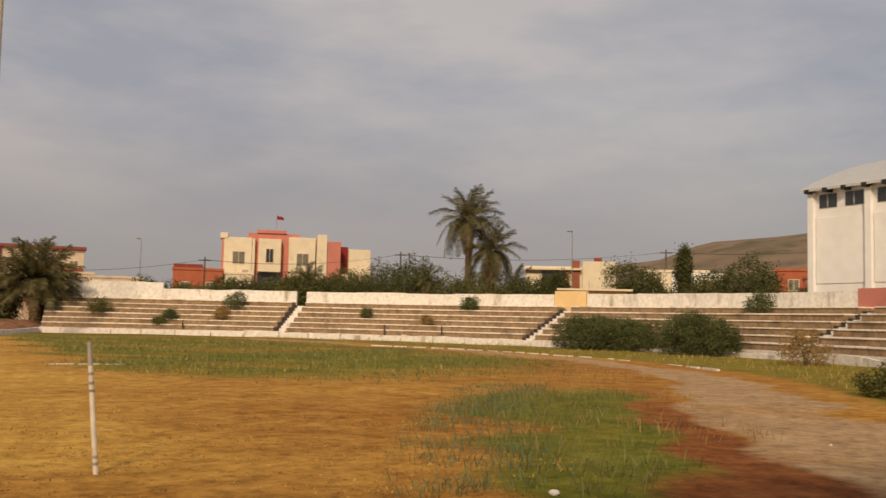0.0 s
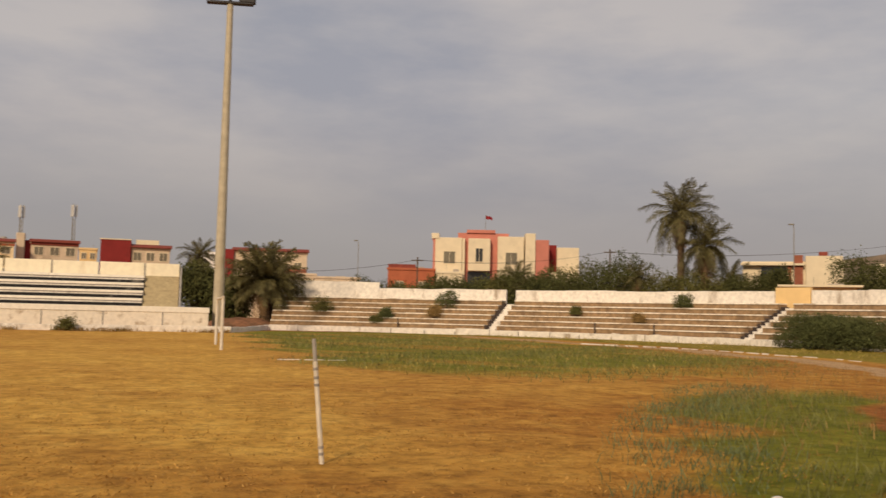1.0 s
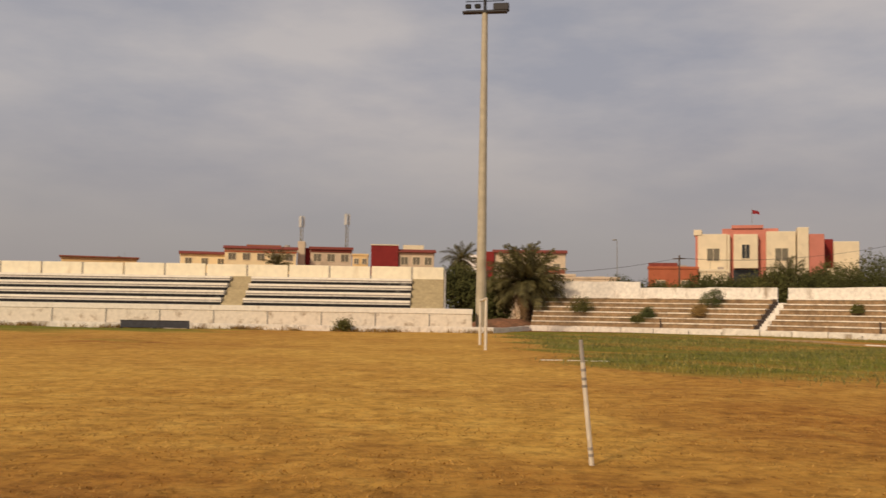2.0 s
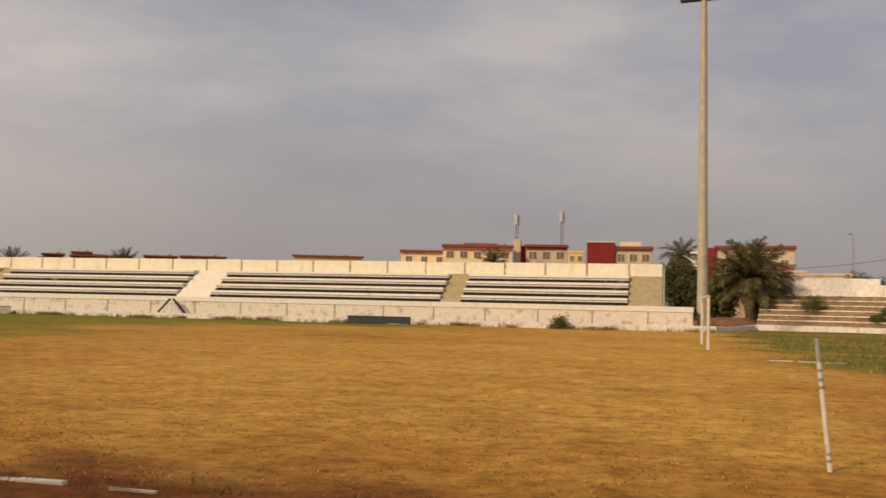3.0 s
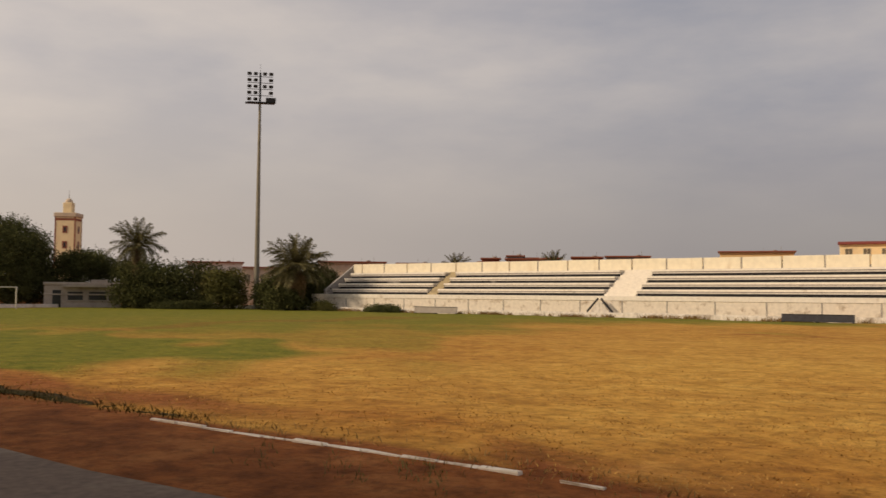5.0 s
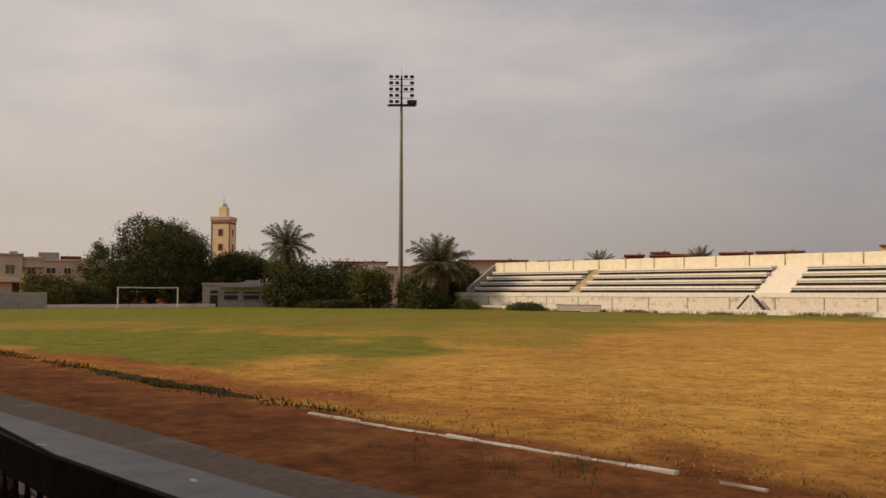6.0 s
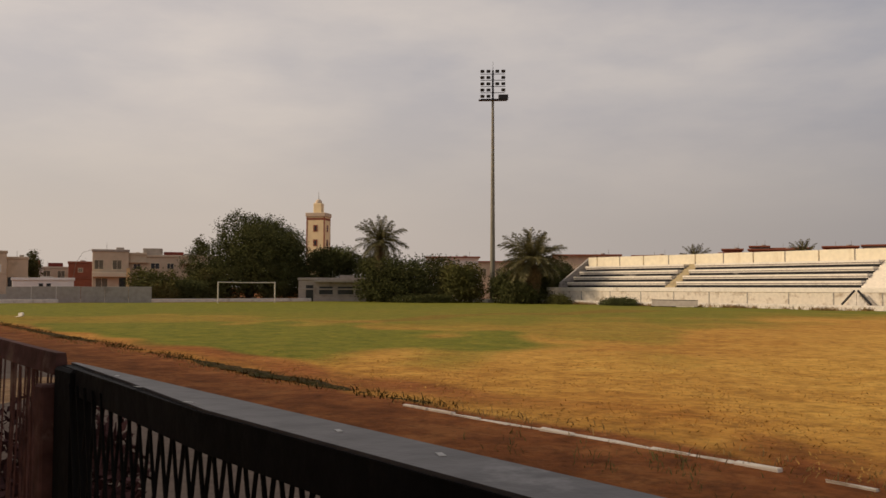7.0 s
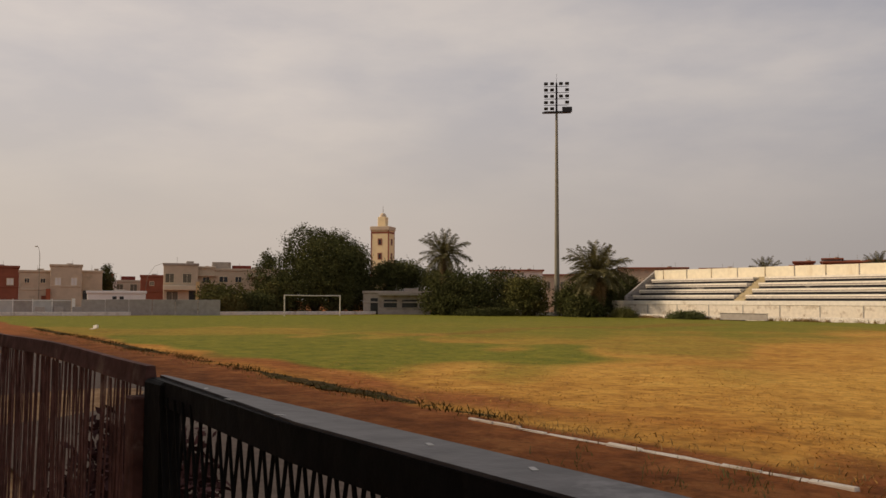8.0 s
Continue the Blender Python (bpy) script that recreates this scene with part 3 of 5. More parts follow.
# ---- white stand along the far touchline ----
SX0, SX1, SY = -84.7, 2.3, 79.0
stand = thing("stand", pose(0, SY, 0), "white concrete stand with black-striped seat rows", "grandstand", kind="structure")
part("front_wall", box(SX0, SX1, 0, 0.3, -0.2, 1.55, bevel=0.02), PEELED, stand, "whitewashed front wall with peeling paint")
part("wall_coping", box(SX0 - 0.1, SX1 + 0.05, -0.06, 1.6, 1.553, 2.0, bevel=0.02), WHITE, stand, "clean white coping of the front wall")
x = SX0 + 1.5
while x < SX1 - 0.5:
    part("wall_joint", box(x - 0.05, x + 0.05, -0.03, 0.01, 0.0, 1.55), GREYCON, stand)
    x += 4.55
ROWS, RISE, DEEP, Y0, Z0 = 4, 0.655, 1.05, 1.5, 1.99
SECTIONS = ((-82.6, -67.4), (-65.9, -45.0), (-41.5, -19.3), (-17.4, -3.0))
for a, b in SECTIONS:
    for i in range(ROWS):
        y, z = Y0 + i * DEEP, Z0 + i * RISE
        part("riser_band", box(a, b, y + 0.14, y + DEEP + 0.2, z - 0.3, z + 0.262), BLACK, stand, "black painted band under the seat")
        part("seat_face", box(a, b, y + 0.07, y + DEEP + 0.15, z + 0.265, z + 0.44, bevel=0.012), SEATGREY, stand, "greyish white seat face")
        # dark strip in place of the thin shadow each slab casts
        part("seat_shadow", box(a, b, y + 0.055, y + 0.3, z + 0.395, z + 0.442), DARKCON_SHADE, stand, "dark strip painting the shadow under the seat slab")
        part("seat_slab", box(a, b, y, y + DEEP + 0.1, z + 0.443, z + RISE - 0.004, bevel=0.02), WHITE, stand, "white painted seat slab")


def flight(name, x0, x1, mat, label, steps=15):
    """A flight of stairs through the seat rows, with its closed sides."""
    bm = None
    h, d = ROWS * RISE, ROWS * DEEP + 0.25
    for i in range(steps):
        y, z = Y0 - 0.06 + d * i / steps, Z0 + h * (i + 1) / steps
        bm = box(x0, x1, y, y + d / steps + 0.3, Z0 - 0.3, z + 0.03, bm)
    part(name, bm, mat, stand, label)


flight("stair_flight", -67.35, -65.95, BEIGE, "beige concrete stair flight")
flight("stair_flight", -44.95, -41.55, WHITE, "wide white painted stair flight")
flight("stair_flight", -19.25, -17.45, BEIGE, "beige concrete stair flight")
flight("stair_flight", -2.95, -0.15, BEIGE, "beige concrete stair block at the end")
YB = Y0 + ROWS * DEEP + 0.2
ZT = Z0 + ROWS * RISE
part("back_wall", box(-83.5, -0.12, YB + 0.12, YB + 0.45, -0.2, ZT + 0.3), GREYCON, stand, "grey concrete back wall")
x, k = -0.14, 0
while x > -82.0:
    w = 2.95 if k == 0 else 3.75
    x0 = max(x - w, -83.4)
    part("parapet_panel", box(x0 + 0.13, x - 0.02, YB + 0.0, YB + 0.3, ZT - 0.02, ZT + 1.13 + random.uniform(-.02, .02), bevel=0.02), CREAM, stand, "cream painted parapet panel")
    if k % 2 == 0:
        part("pilaster", box(x0 - 0.02, x0 + 0.12, YB + 0.06, YB + 0.36, ZT - 0.02, ZT + 1.1), GREYCON, stand, "grey gap post between the panels")
    x, k = x0, k + 1
part("end_wall", prism_x([(1.2, -0.1), (1.2, 2.5), (YB + 0.4, ZT + 1.05), (YB + 0.5, ZT + 1.05), (YB + 0.5, -0.1)], -83.75, -83.45), GREYCON, stand, "sloping grey end wall")
part("end_wall", prism_x([(1.2, -0.1), (1.2, 2.1), (YB + 0.4, ZT + 0.9), (YB + 0.5, ZT + 0.9), (YB + 0.5, -0.1)], -0.1, 0.05), GREYCON, stand, "sloping grey end wall")
part("deck_fill", box(SX0 + 0.2, SX1 - 0.1, 0.35, 1.55, -0.1, 1.54), GREYCON, stand)
# double stair down to the pitch at the middle gangway
for side in (-1, 1):
    bm = None
    for i in range(6):
        c = -44.2 + side * (0.15 + i * 0.22)
        bm = box(c - 0.12, c + 0.12, -0.75, -0.02, -0.1, 1.45 - i * 0.25, bm)
    part("pitch_steps", bm, WORN_WHITE, stand, "whitewashed steps down to the pitch")
    part("stair_rail", tube([(-44.2 + side * 0.15, -0.8, 1.75), (-44.2 + side * 1.35, -0.8, 0.5)], [0.10, 0.10], 6), DARKMETAL, stand, "dark sloping hand rail")
# dugout boards and low pitch wall
low = thing("pitch_wall", pose(0, 0, 0), "low whitewashed wall round the pitch", "low wall", kind="structure")
x = -112.0
while x < 2.0:
    ln = random.uniform(4.5, 5.5)
    bm = box(-ln / 2, ln / 2, -0.11, 0.11, -0.15, random.uniform(0.42, 0.52), bevel=0.03)
    part("wall_length", bm, WORN_WHITE, low, at=pose(x + ln / 2, 77.6 if x > -88 else 77.6 + (-88 - x) * 0.10, 0, 0, 0, 0 if x > -88 else -5.7))
    x += ln
for i in range(4):
    part("wall_length", box(-2.0, 2.0, -0.11, 0.11, -0.15, random.uniform(0.4, 0.5), bevel=0.03), WORN_WHITE, low, at=pose(4.3 + i * 1.15, 79.4 + i * 3.95, 0, 0, 0, 73.5))
y = 6.0
while y < 79:
    part("wall_length", box(-0.11, 0.11, -2.48, 2.48, -0.15, 0.42, bevel=0.03), WORN_WHITE, low, at=pose(-112.4, y + 2.5, 0))
    y += 5.0


def dugout_board(x0, x1, h, mat, label):
    t = thing("bench_board", pose((x0 + x1) / 2, 76.0, 0), label, "board", "boards by the pitch")
    w = (x1 - x0) / 2
    part("panel", box(-w, w, -0.04, 0.04, 0.06, h, bevel=0.01), mat, t)
    for sx in (-w + 0.1, 0, w - 0.1):
        part("foot", box(sx - 0.05, sx + 0.05, -0.25, 0.25, -0.03, 0.06), DARKMETAL, t)
    part("top_rail", box(-w, w, -0.07, 0.07, h, h + 0.05), DARKMETAL, t)


dugout_board(-26.3, -20.7, 0.62, DUGOUT, "long dark low board standing before the stand")
dugout_board(-65.4, -59.6, 0.68, GREYWALL, "long grey low board standing before the stand")

# ---- old curved terrace round the near end ----
CX, CY, CR = 0.0, 48.0, 47.4
terrace = thing("terrace", pose(CX, CY, 0), "old weathered concrete terrace with white step edges", "terrace", kind="structure")


def arc_ring(r0, r1, z0, z1, a0, a1, bm=None, step=1.5, rough=0.0):
    own = bmesh.new()
    n = max(2, int(abs(a1 - a0) / step) + 1)
    prev = None
    for i in range(n + 1):
        a = radians(a0 + (a1 - a0) * i / n)
        c, s = math.cos(a), math.sin(a)
        j = random.uniform(-rough, rough)
        q = [own.verts.new((c * r, s * r, z)) for r, z in ((r0, z0), (r1, z0), (r1, z1 + j), (r0, z1 + j))]
        if prev:
            for k in range(4):
                own.faces.new((prev[k], prev[(k + 1) % 4], q[(k + 1) % 4], q[k]))
        else:
            own.faces.new(q[::-1])
        prev = q
    own.faces.new(prev)
    bmesh.ops.recalc_face_normals(own, faces=own.faces[:])
    return joined(bm, own)


TROWS, TRISE, TDEEP, TZ = 6, 0.50, 1.12, 0.5
STAIRS = (52.8, 22.6, -8.2)
ARCS = ((79.5, 53.55), (52.05, 23.35), (21.85, -7.45), (-8.95, -40.0))
for a0, a1 in ARCS:
    part("base_step", arc_ring(CR, CR + 1.2, -0.2, TZ, a0, a1, rough=0.02), WORN_WHITE, terrace, "whitewashed bottom step")
    for i in range(TROWS):
        r, z = CR + 0.5 + i * TDEEP, TZ + i * TRISE
        part("riser", arc_ring(r + 0.1, r + TDEEP + 0.4, z - 0.4, z + TRISE - 0.095, a0, a1), OLDCON, terrace, "bare brown concrete riser")
        n = max(1, int(abs(a1 - a0) / 4.6))
        for k in range(n):
            b0, b1 = a0 + (a1 - a0) * k / n, a0 + (a1 - a0) * (k + 1) / n
            part("step_slab", arc_ring(r + random.uniform(-.03, .03), r + TDEEP + 0.3, z + TRISE - 0.093, z + TRISE + random.uniform(-.02, .015), b0 + 0.03 * (1 if b0 < b1 else -1), b1), NOSING, terrace, "step slab with worn white edge")
TW = CR + 0.5 + TROWS * TDEEP
for a in STAIRS:
    for i in range(12):
        r, z = CR - 0.1 + i * 0.6, 0.05 + (i + 1) * TRISE / 2
        part("stair_step", arc_ring(r, r + 0.95, z - 0.6, z + 0.05, a - 0.62, a + 0.28, step=2), WORN_WHITE, terrace, "white painted stair step")
        # the flank's shaded side is put into its dark colour
        part("stair_side", arc_ring(r, r + 0.62, z - 0.6, z + 0.14, a + 0.30, a + 0.74, step=2), DARKCON_SHADE, terrace, "stair flank with its shade painted dark")
WZ = TZ + TROWS * TRISE - 0.1
for a0, a1, top in ((80.3, 68.0, 1.85), (67.98, 53.5, 1.2), (52.4, 24.6, 1.2), (21.0, -6.0, 1.2)):
    n = max(1, int(abs(a1 - a0) / 5))
    for k in range(n):
        b0, b1 = a0 + (a1 - a0) * k / n, a0 + (a1 - a0) * (k + 1) / n
        part("rear_wall_length", arc_ring(TW + 0.35, TW + 0.65, -0.2, WZ + top + random.uniform(-.05, .05), b0, b1, rough=0.03), WORN_WHITE, terrace, "peeling whitewashed rear wall")
part("yellow_wall_length", arc_ring(TW + 0.3, TW + 0.7, -0.2, WZ + 1.5, 24.5, 21.1), B_WARM, terrace, "yellow painted piece of the rear wall")
part("red_wall_length", arc_ring(TW + 0.3, TW + 0.7, -0.2, WZ + 1.35, -6.05, -9.5), B_PINK, terrace, "salmon painted piece of the rear wall")
part("rear_wall_length", arc_ring(TW + 0.35, TW + 0.65, -0.2, WZ + 1.2, -9.55, -40), WORN_WHITE, terrace, "peeling whitewashed rear wall")
part("earth_fill", arc_ring(CR + 1.0, TW + 0.3, -0.3, 0.4, 79, -40), OLDCON, terrace)
for a in (64, 40, 33, 12, 2):
    part("rail_post", box(-0.05, 0.05, -0.05, 0.05, 0, 1.0), DARKCON_SHADE, terrace, at=pose((CR + 0.25) * math.cos(radians(a)), (CR + 0.25) * math.sin(radians(a)), 0.45))
a = 80.0
while a > -38:
    da = random.uniform(3.0, 4.4)
    part("wall_length", arc_ring(46.2, 46.55, -0.15, random.uniform(0.30, 0.56), a, a - da + 0.12, rough=0.08), WORN_WHITE, low, at=pose(CX, CY, 0))
    a -= da
# broken inner kerb of the curved track
tk = thing("track_kerb", pose(-4.0, 44.0, 0), "thin pale kerb along the curved track", "kerb", kind="structure")
a = 30.0
while a > -24:
    da = random.uniform(1.6, 3.2)
    if random.random() > 0.25:
        part("kerb_stone", arc_ring(36.93, 37.07, -0.05, random.uniform(0.03, 0.07), a, a - da + random.uniform(0.3, 1.2)), WORN_WHITE, tk)
    a -= da


# ---- floodlights ----
def floodlight(x, y, h, r0, r1, mat, frame_w, turn, label):
    t = thing("floodlight", pose(x, y, 0, 0, 0, turn), label, "floodlight", "tall floodlights")
    part("foot", tube([(0, 0, -0.2), (0, 0, 0.35)], [r0 * 1.5, r0 * 1.5], 12), GREYCON, t, "concrete foot")
    part("mast", tube([(0, 0, 0.3), (0, 0, h * 0.35), (0, 0, h * 0.7), (0, 0, h)], [r0, r0 + (r1 - r0) * .35, r0 + (r1 - r0) * .7, r1], 14), mat, t, "tapered metal mast")
    w = frame_w / 2
    part("platform", box(-w * 1.15, w * 1.15, -0.35, 0.35, h, h + 0.12), DARKMETAL, t)
    part("spine", tube([(0, 0, h), (0, 0, h + 4.0)], [0.14, 0.12], 8), DARKMETAL, t)
    part("access_box", box(w * 0.45, w * 1.25, -0.4, 0.3, h + 0.12, h + 0.75, bevel=0.05), DARKMETAL, t)
    for i in range(5):
        z = h + 0.55 + i * 0.82
        part("cross_bar", tube([(-w, 0, z - 0.32), (w, 0, z - 0.32)], [0.04, 0.04], 6), DARKMETAL, t)
        for k, lx in enumerate((-0.85, -0.36, 0.36, 0.85)):
            if (i in (1, 3) and k == 2) or (i == 0 and k > 1):
                continue
            lamp = part("lamp_head", box(-0.26, 0.26, -0.16, 0.2, -0.2, 0.2, bevel=0.07), DARKMETAL, t, at=pose(lx * w, -0.2, z, 12, 0, random.uniform(-6, 6)))
            part("lamp_glass", box(-0.2, 0.2, -0.185, -0.165, -0.15, 0.15), GLASSDARK, lamp)
    part("rod", tube([(0, 0, h + 4), (0, 0, h + 5.2)], [0.03, 0.015], 5), DARKMETAL, t)


floodlight(3.1, 80.6, 28.0, 0.46, 0.26, POLE, 3.4, -8, "very tall tapered floodlight mast beside the stand")
floodlight(-93.1, 77.4, 26.3, 0.36, 0.16, GALV, 3.2, 50, "tall slim floodlight mast at the far corner")


# ---- goals and corner post ----
def goal(x, y, turn, label):
    t = thing("goal", pose(x, y, 0, 0, 0, turn), label, "goal", "football goals")
    for sy in (-3.66, 3.66):
        part("goal_post", tube([(0, sy, -0.1), (0, sy, 2.44)], [0.075, 0.07], 10), POST, t)
    part("crossbar", tube([(0, -3.73, 2.44), (0, 0, 2.41), (0, 3.73, 2.44)], [0.065, 0.06, 0.065], 10), POST, t)


goal(2.0, 48.25, 180, "white painted football goal without a net")
goal(-103.5, 47.95, 0, "white painted football goal without a net")
cp = thing("corner_post", pose(1.92, 11.8, 0, 0, -5.5, 0), "thin white corner post leaning in the dry turf", "corner post")
part("pole", tube([(0, 0, -0.1), (0, 0, 0.7), (0, 0, 1.24)], [0.031, 0.030, 0.028], 8), POST, cp)
part("grey_band", tube([(0, 0, 1.24), (0, 0, 1.52)], [0.027, 0.024], 8), GREYCON, cp, "bare grey top of the pole")
for z in (0.08, 0.16, 0.93, 1.02, 1.13):
    part("tape_ring", tube([(0, 0, z), (0, 0, z + 0.035)], [0.033, 0.033], 8), GREYCON, cp)
for a, b, c in ((4.2, 36.3, 0.45), (5.15, 36.1, 0.4), (6.0, 35.9, 0.35)):
    tagged(part("lime_line", box(a - c, a + c, b - 0.05, b + 0.05, -0.02, 0.03), WORN_WHITE), "short remnant of a white pitch line", "pitch line", "pitch line remnants")

bm = box(-0.45, 0.45, -0.06, 0.06, 0.0, 0.05, bevel=0.015)
bm = box(0.1, 0.5, -0.05, 0.05, 0.03, 0.22, bm, bevel=0.015)
tagged(part("scrap_board", bm, B_WHITE, at=pose(-59.9, 13.0, 0.0, 0, -8, 25)), "small white broken board lying on the grass", "board")

# ---- fence beside the camera ----
FY, FZ, FX = 0.2825, 1.685, -1.475
fence = thing("fence", pose(0, FY, 0), "steel fence panel, black painted with scuffed top rail", "fence", "fence panels")
def slab(outline, z0, z1):
    """A level slab from its outline in plan."""
    n = len(outline)
    return [(x, y, z) for z in (z0, z1) for x, y in outline], [tuple(range(2 * n - 1, n - 1, -1)), tuple(range(n))] + [(i, i + n, (i + 1) % n + n, (i + 1) % n) for i in range(n)]


# the bent rail widens from the post on
RAIL = [(FX - 0.012, 0.0275), (1.2, 0.0275), (1.2, -0.0275), (FX + 0.55, -0.0275), (FX + 0.28, -0.010), (FX - 0.012, 0.008)]
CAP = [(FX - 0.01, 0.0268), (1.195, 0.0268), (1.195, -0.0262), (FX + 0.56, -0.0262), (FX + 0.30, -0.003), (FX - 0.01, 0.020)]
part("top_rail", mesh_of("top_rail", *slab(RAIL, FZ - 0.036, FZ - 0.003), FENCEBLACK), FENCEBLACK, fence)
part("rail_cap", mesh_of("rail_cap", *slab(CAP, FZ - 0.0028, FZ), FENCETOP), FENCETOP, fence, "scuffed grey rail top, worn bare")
part("end_post", box(FX - 0.012, FX + 0.07, -0.002, 0.028, 0, FZ - 0.004, bevel=0.004), FENCEBLACK, fence)
part("end_post", box(1.2, 1.27, -0.036, 0.036, 0, FZ - 0.002, bevel=0.004), FENCEBLACK, fence)
part("bottom_rail", box(FX + 0.075, 1.2, -0.02, 0.02, 0.5, 0.54, bevel=0.003), FENCEBLACK, fence)
for sign in (-1, 1):
    for i in range(84):
        x0 = FX + 0.10 + i * 0.032
        a, b = Vector((x0 - sign * 0.24, 0.006 * sign, 0.53)), Vector((x0 + sign * 0.02, 0.006 * sign, FZ - 0.02))
        w = Vector((0.0017, 0, 0)) * random.uniform(0.8, 1.2)
        d = Vector((0, 0.0015, 0))
        vs, fs = [], []
        for p in (a, b):
            vs += [tuple(p - w - d), tuple(p + w - d), tuple(p + w + d), tuple(p - w + d)]
        for k in range(4):
            j = (k + 1) % 4
            fs.append((k, j, 4 + j, 4 + k))
        part("slanted_bar", mesh_of("slanted_bar", vs, fs, FENCEBLACK), FENCEBLACK, fence)
for i in range(7):
    part("paint_scuff", box(-0.006, 0.006, -0.0022, 0.0022, 0, 0.0005), SHEET, fence, "chipped pale scuff", at=pose(-1.3 + i * 0.17 + random.uniform(-.05, .05), random.uniform(-.02, .02), FZ - 0.0001, 0, 0, random.uniform(-30, 30)))
rust = thing("fence", pose(0, FY + 0.008, 0), "rusty brown steel fence panel with upright bars", "fence", "fence panels")
bm = bmesh.new()
prev = None
for i in range(25):
    x = FX - 0.014 - i * 0.16
    z = FZ + 0.013 + 0.006 * math.sin((x - FX) * 2.2) ** 2
    q = [bm.verts.new((x, sy, z + dz)) for sy, dz in ((-0.010, -0.029), (0.010, -0.029), (0.006, 0), (-0.006, 0))]
    if prev:
        for k in range(4):
            bm.faces.new((prev[k], prev[(k + 1) % 4], q[(k + 1) % 4], q[k]))
    else:
        bm.faces.new(q)
    prev = q
bmesh.ops.recalc_face_normals(bm, faces=bm.faces[:])
part("top_rail", bm, FENCERUST, rust)
part("end_post", box(FX - 0.055, FX - 0.018, -0.024, 0.024, 0, FZ - 0.03, bevel=0.003), FENCERUST, rust)
part("bottom_rail", box(FX - 3.9, FX - 0.05, -0.015, 0.015, 0.5, 0.54), FENCERUST, rust)
bar = mesh_of("upright_bar", *(lambda s: ([(sx, sy, z) for z in (0.52, FZ - 0.015) for sx, sy in ((-s, -s), (s, -s), (s, s), (-s, s))],
              [(0, 1, 5, 4), (1, 2, 6, 5), (2, 3, 7, 6), (3, 0, 4, 7)]))(0.0013), FENCERUST)
for i in range(150):
    part("upright_bar", bar, FENCERUST, rust, at=pose(FX - 0.075 - i * 0.0255, 0.0, 0, 0, random.uniform(-1.3, 1.3), random.uniform(0, 40)))
bar_lean = mesh_of("upright_bar", [(sx + (0.05 if z > 1 else -0.10), sy, z) for z in (0.52, FZ - 0.015) for sx, sy in ((-0.0012, -0.0012), (0.0012, -0.0012), (0.0012, 0.0012), (-0.0012, 0.0012))],
                   [(0, 1, 5, 4), (1, 2, 6, 5), (2, 3, 7, 6), (3, 0, 4, 7)], FENCERUST)
for i in range(150):
    part("upright_bar", bar_lean, FENCERUST, rust, at=pose(FX - 0.09 - i * 0.0255, 0.006, 0, 0, random.uniform(-1, 1), 0))


# ---- plants ----
def frond_mesh(name, length, mat, droop, seed):
    """One feather-shaped palm leaf: a bent rib with two rows of narrow leaflets."""
    r = random.Random(seed)
    vs, fs = [], []
    n = 44
    pts = []
    for i in range(n + 1):
        s = i / n
        pts.append(Vector((length * (s - 0.12 * droop * s * s), 0, length * (0.42 * s - droop * 0.75 * s * s))))
    for i in range(n):
        b = len(vs)
        w = 0.012 * (1 - i / n) + 0.003
        for p in (pts[i], pts[i + 1]):
            vs += [tuple(p + Vector((0, -w, 0))), tuple(p + Vector((0, w, 0)))]
        fs.append((b, b + 1, b + 3, b + 2))
    for i in range(3, n):
        s = i / n
        ll = length * 0.23 * math.sin(math.pi * min(1, 0.12 + s * 0.84)) + 0.03
        d = (pts[i + 1] - pts[i]).normalized()
        for side in (-1, 1):
            tip = pts[i] + d * ll * 0.55 + Vector((0, side * ll * 0.62, r.uniform(-0.75, 0.12) * ll * (0.4 + s)))
            mid = (pts[i] + tip) / 2 + Vector((0, 0, 0.05 * ll))
            w = d * 0.0085
            b = len(vs)
            vs += [tuple(pts[i] - w * .6), tuple(pts[i] + w * .6), tuple(mid + w), tuple(tip), tuple(mid - w)]
            fs.append((b, b + 1, b + 2, b + 3, b + 4))
    return mesh_of(name, vs, fs, mat)


FRONDS = [frond_mesh("frond", 1.0, FROND, d, k) for k, d in enumerate((0.45, 0.85, 1.15, 1.35))]
STIFF = [frond_mesh("frond", 1.0, FROND, d, 20 + k) for k, d in enumerate((0.25, 0.4, 0.6, 0.8))]
DRIES = [frond_mesh("dry_frond", 1.0, DRYFROND, d, 9 + k) for k, d in enumerate((1.2, 1.5))]


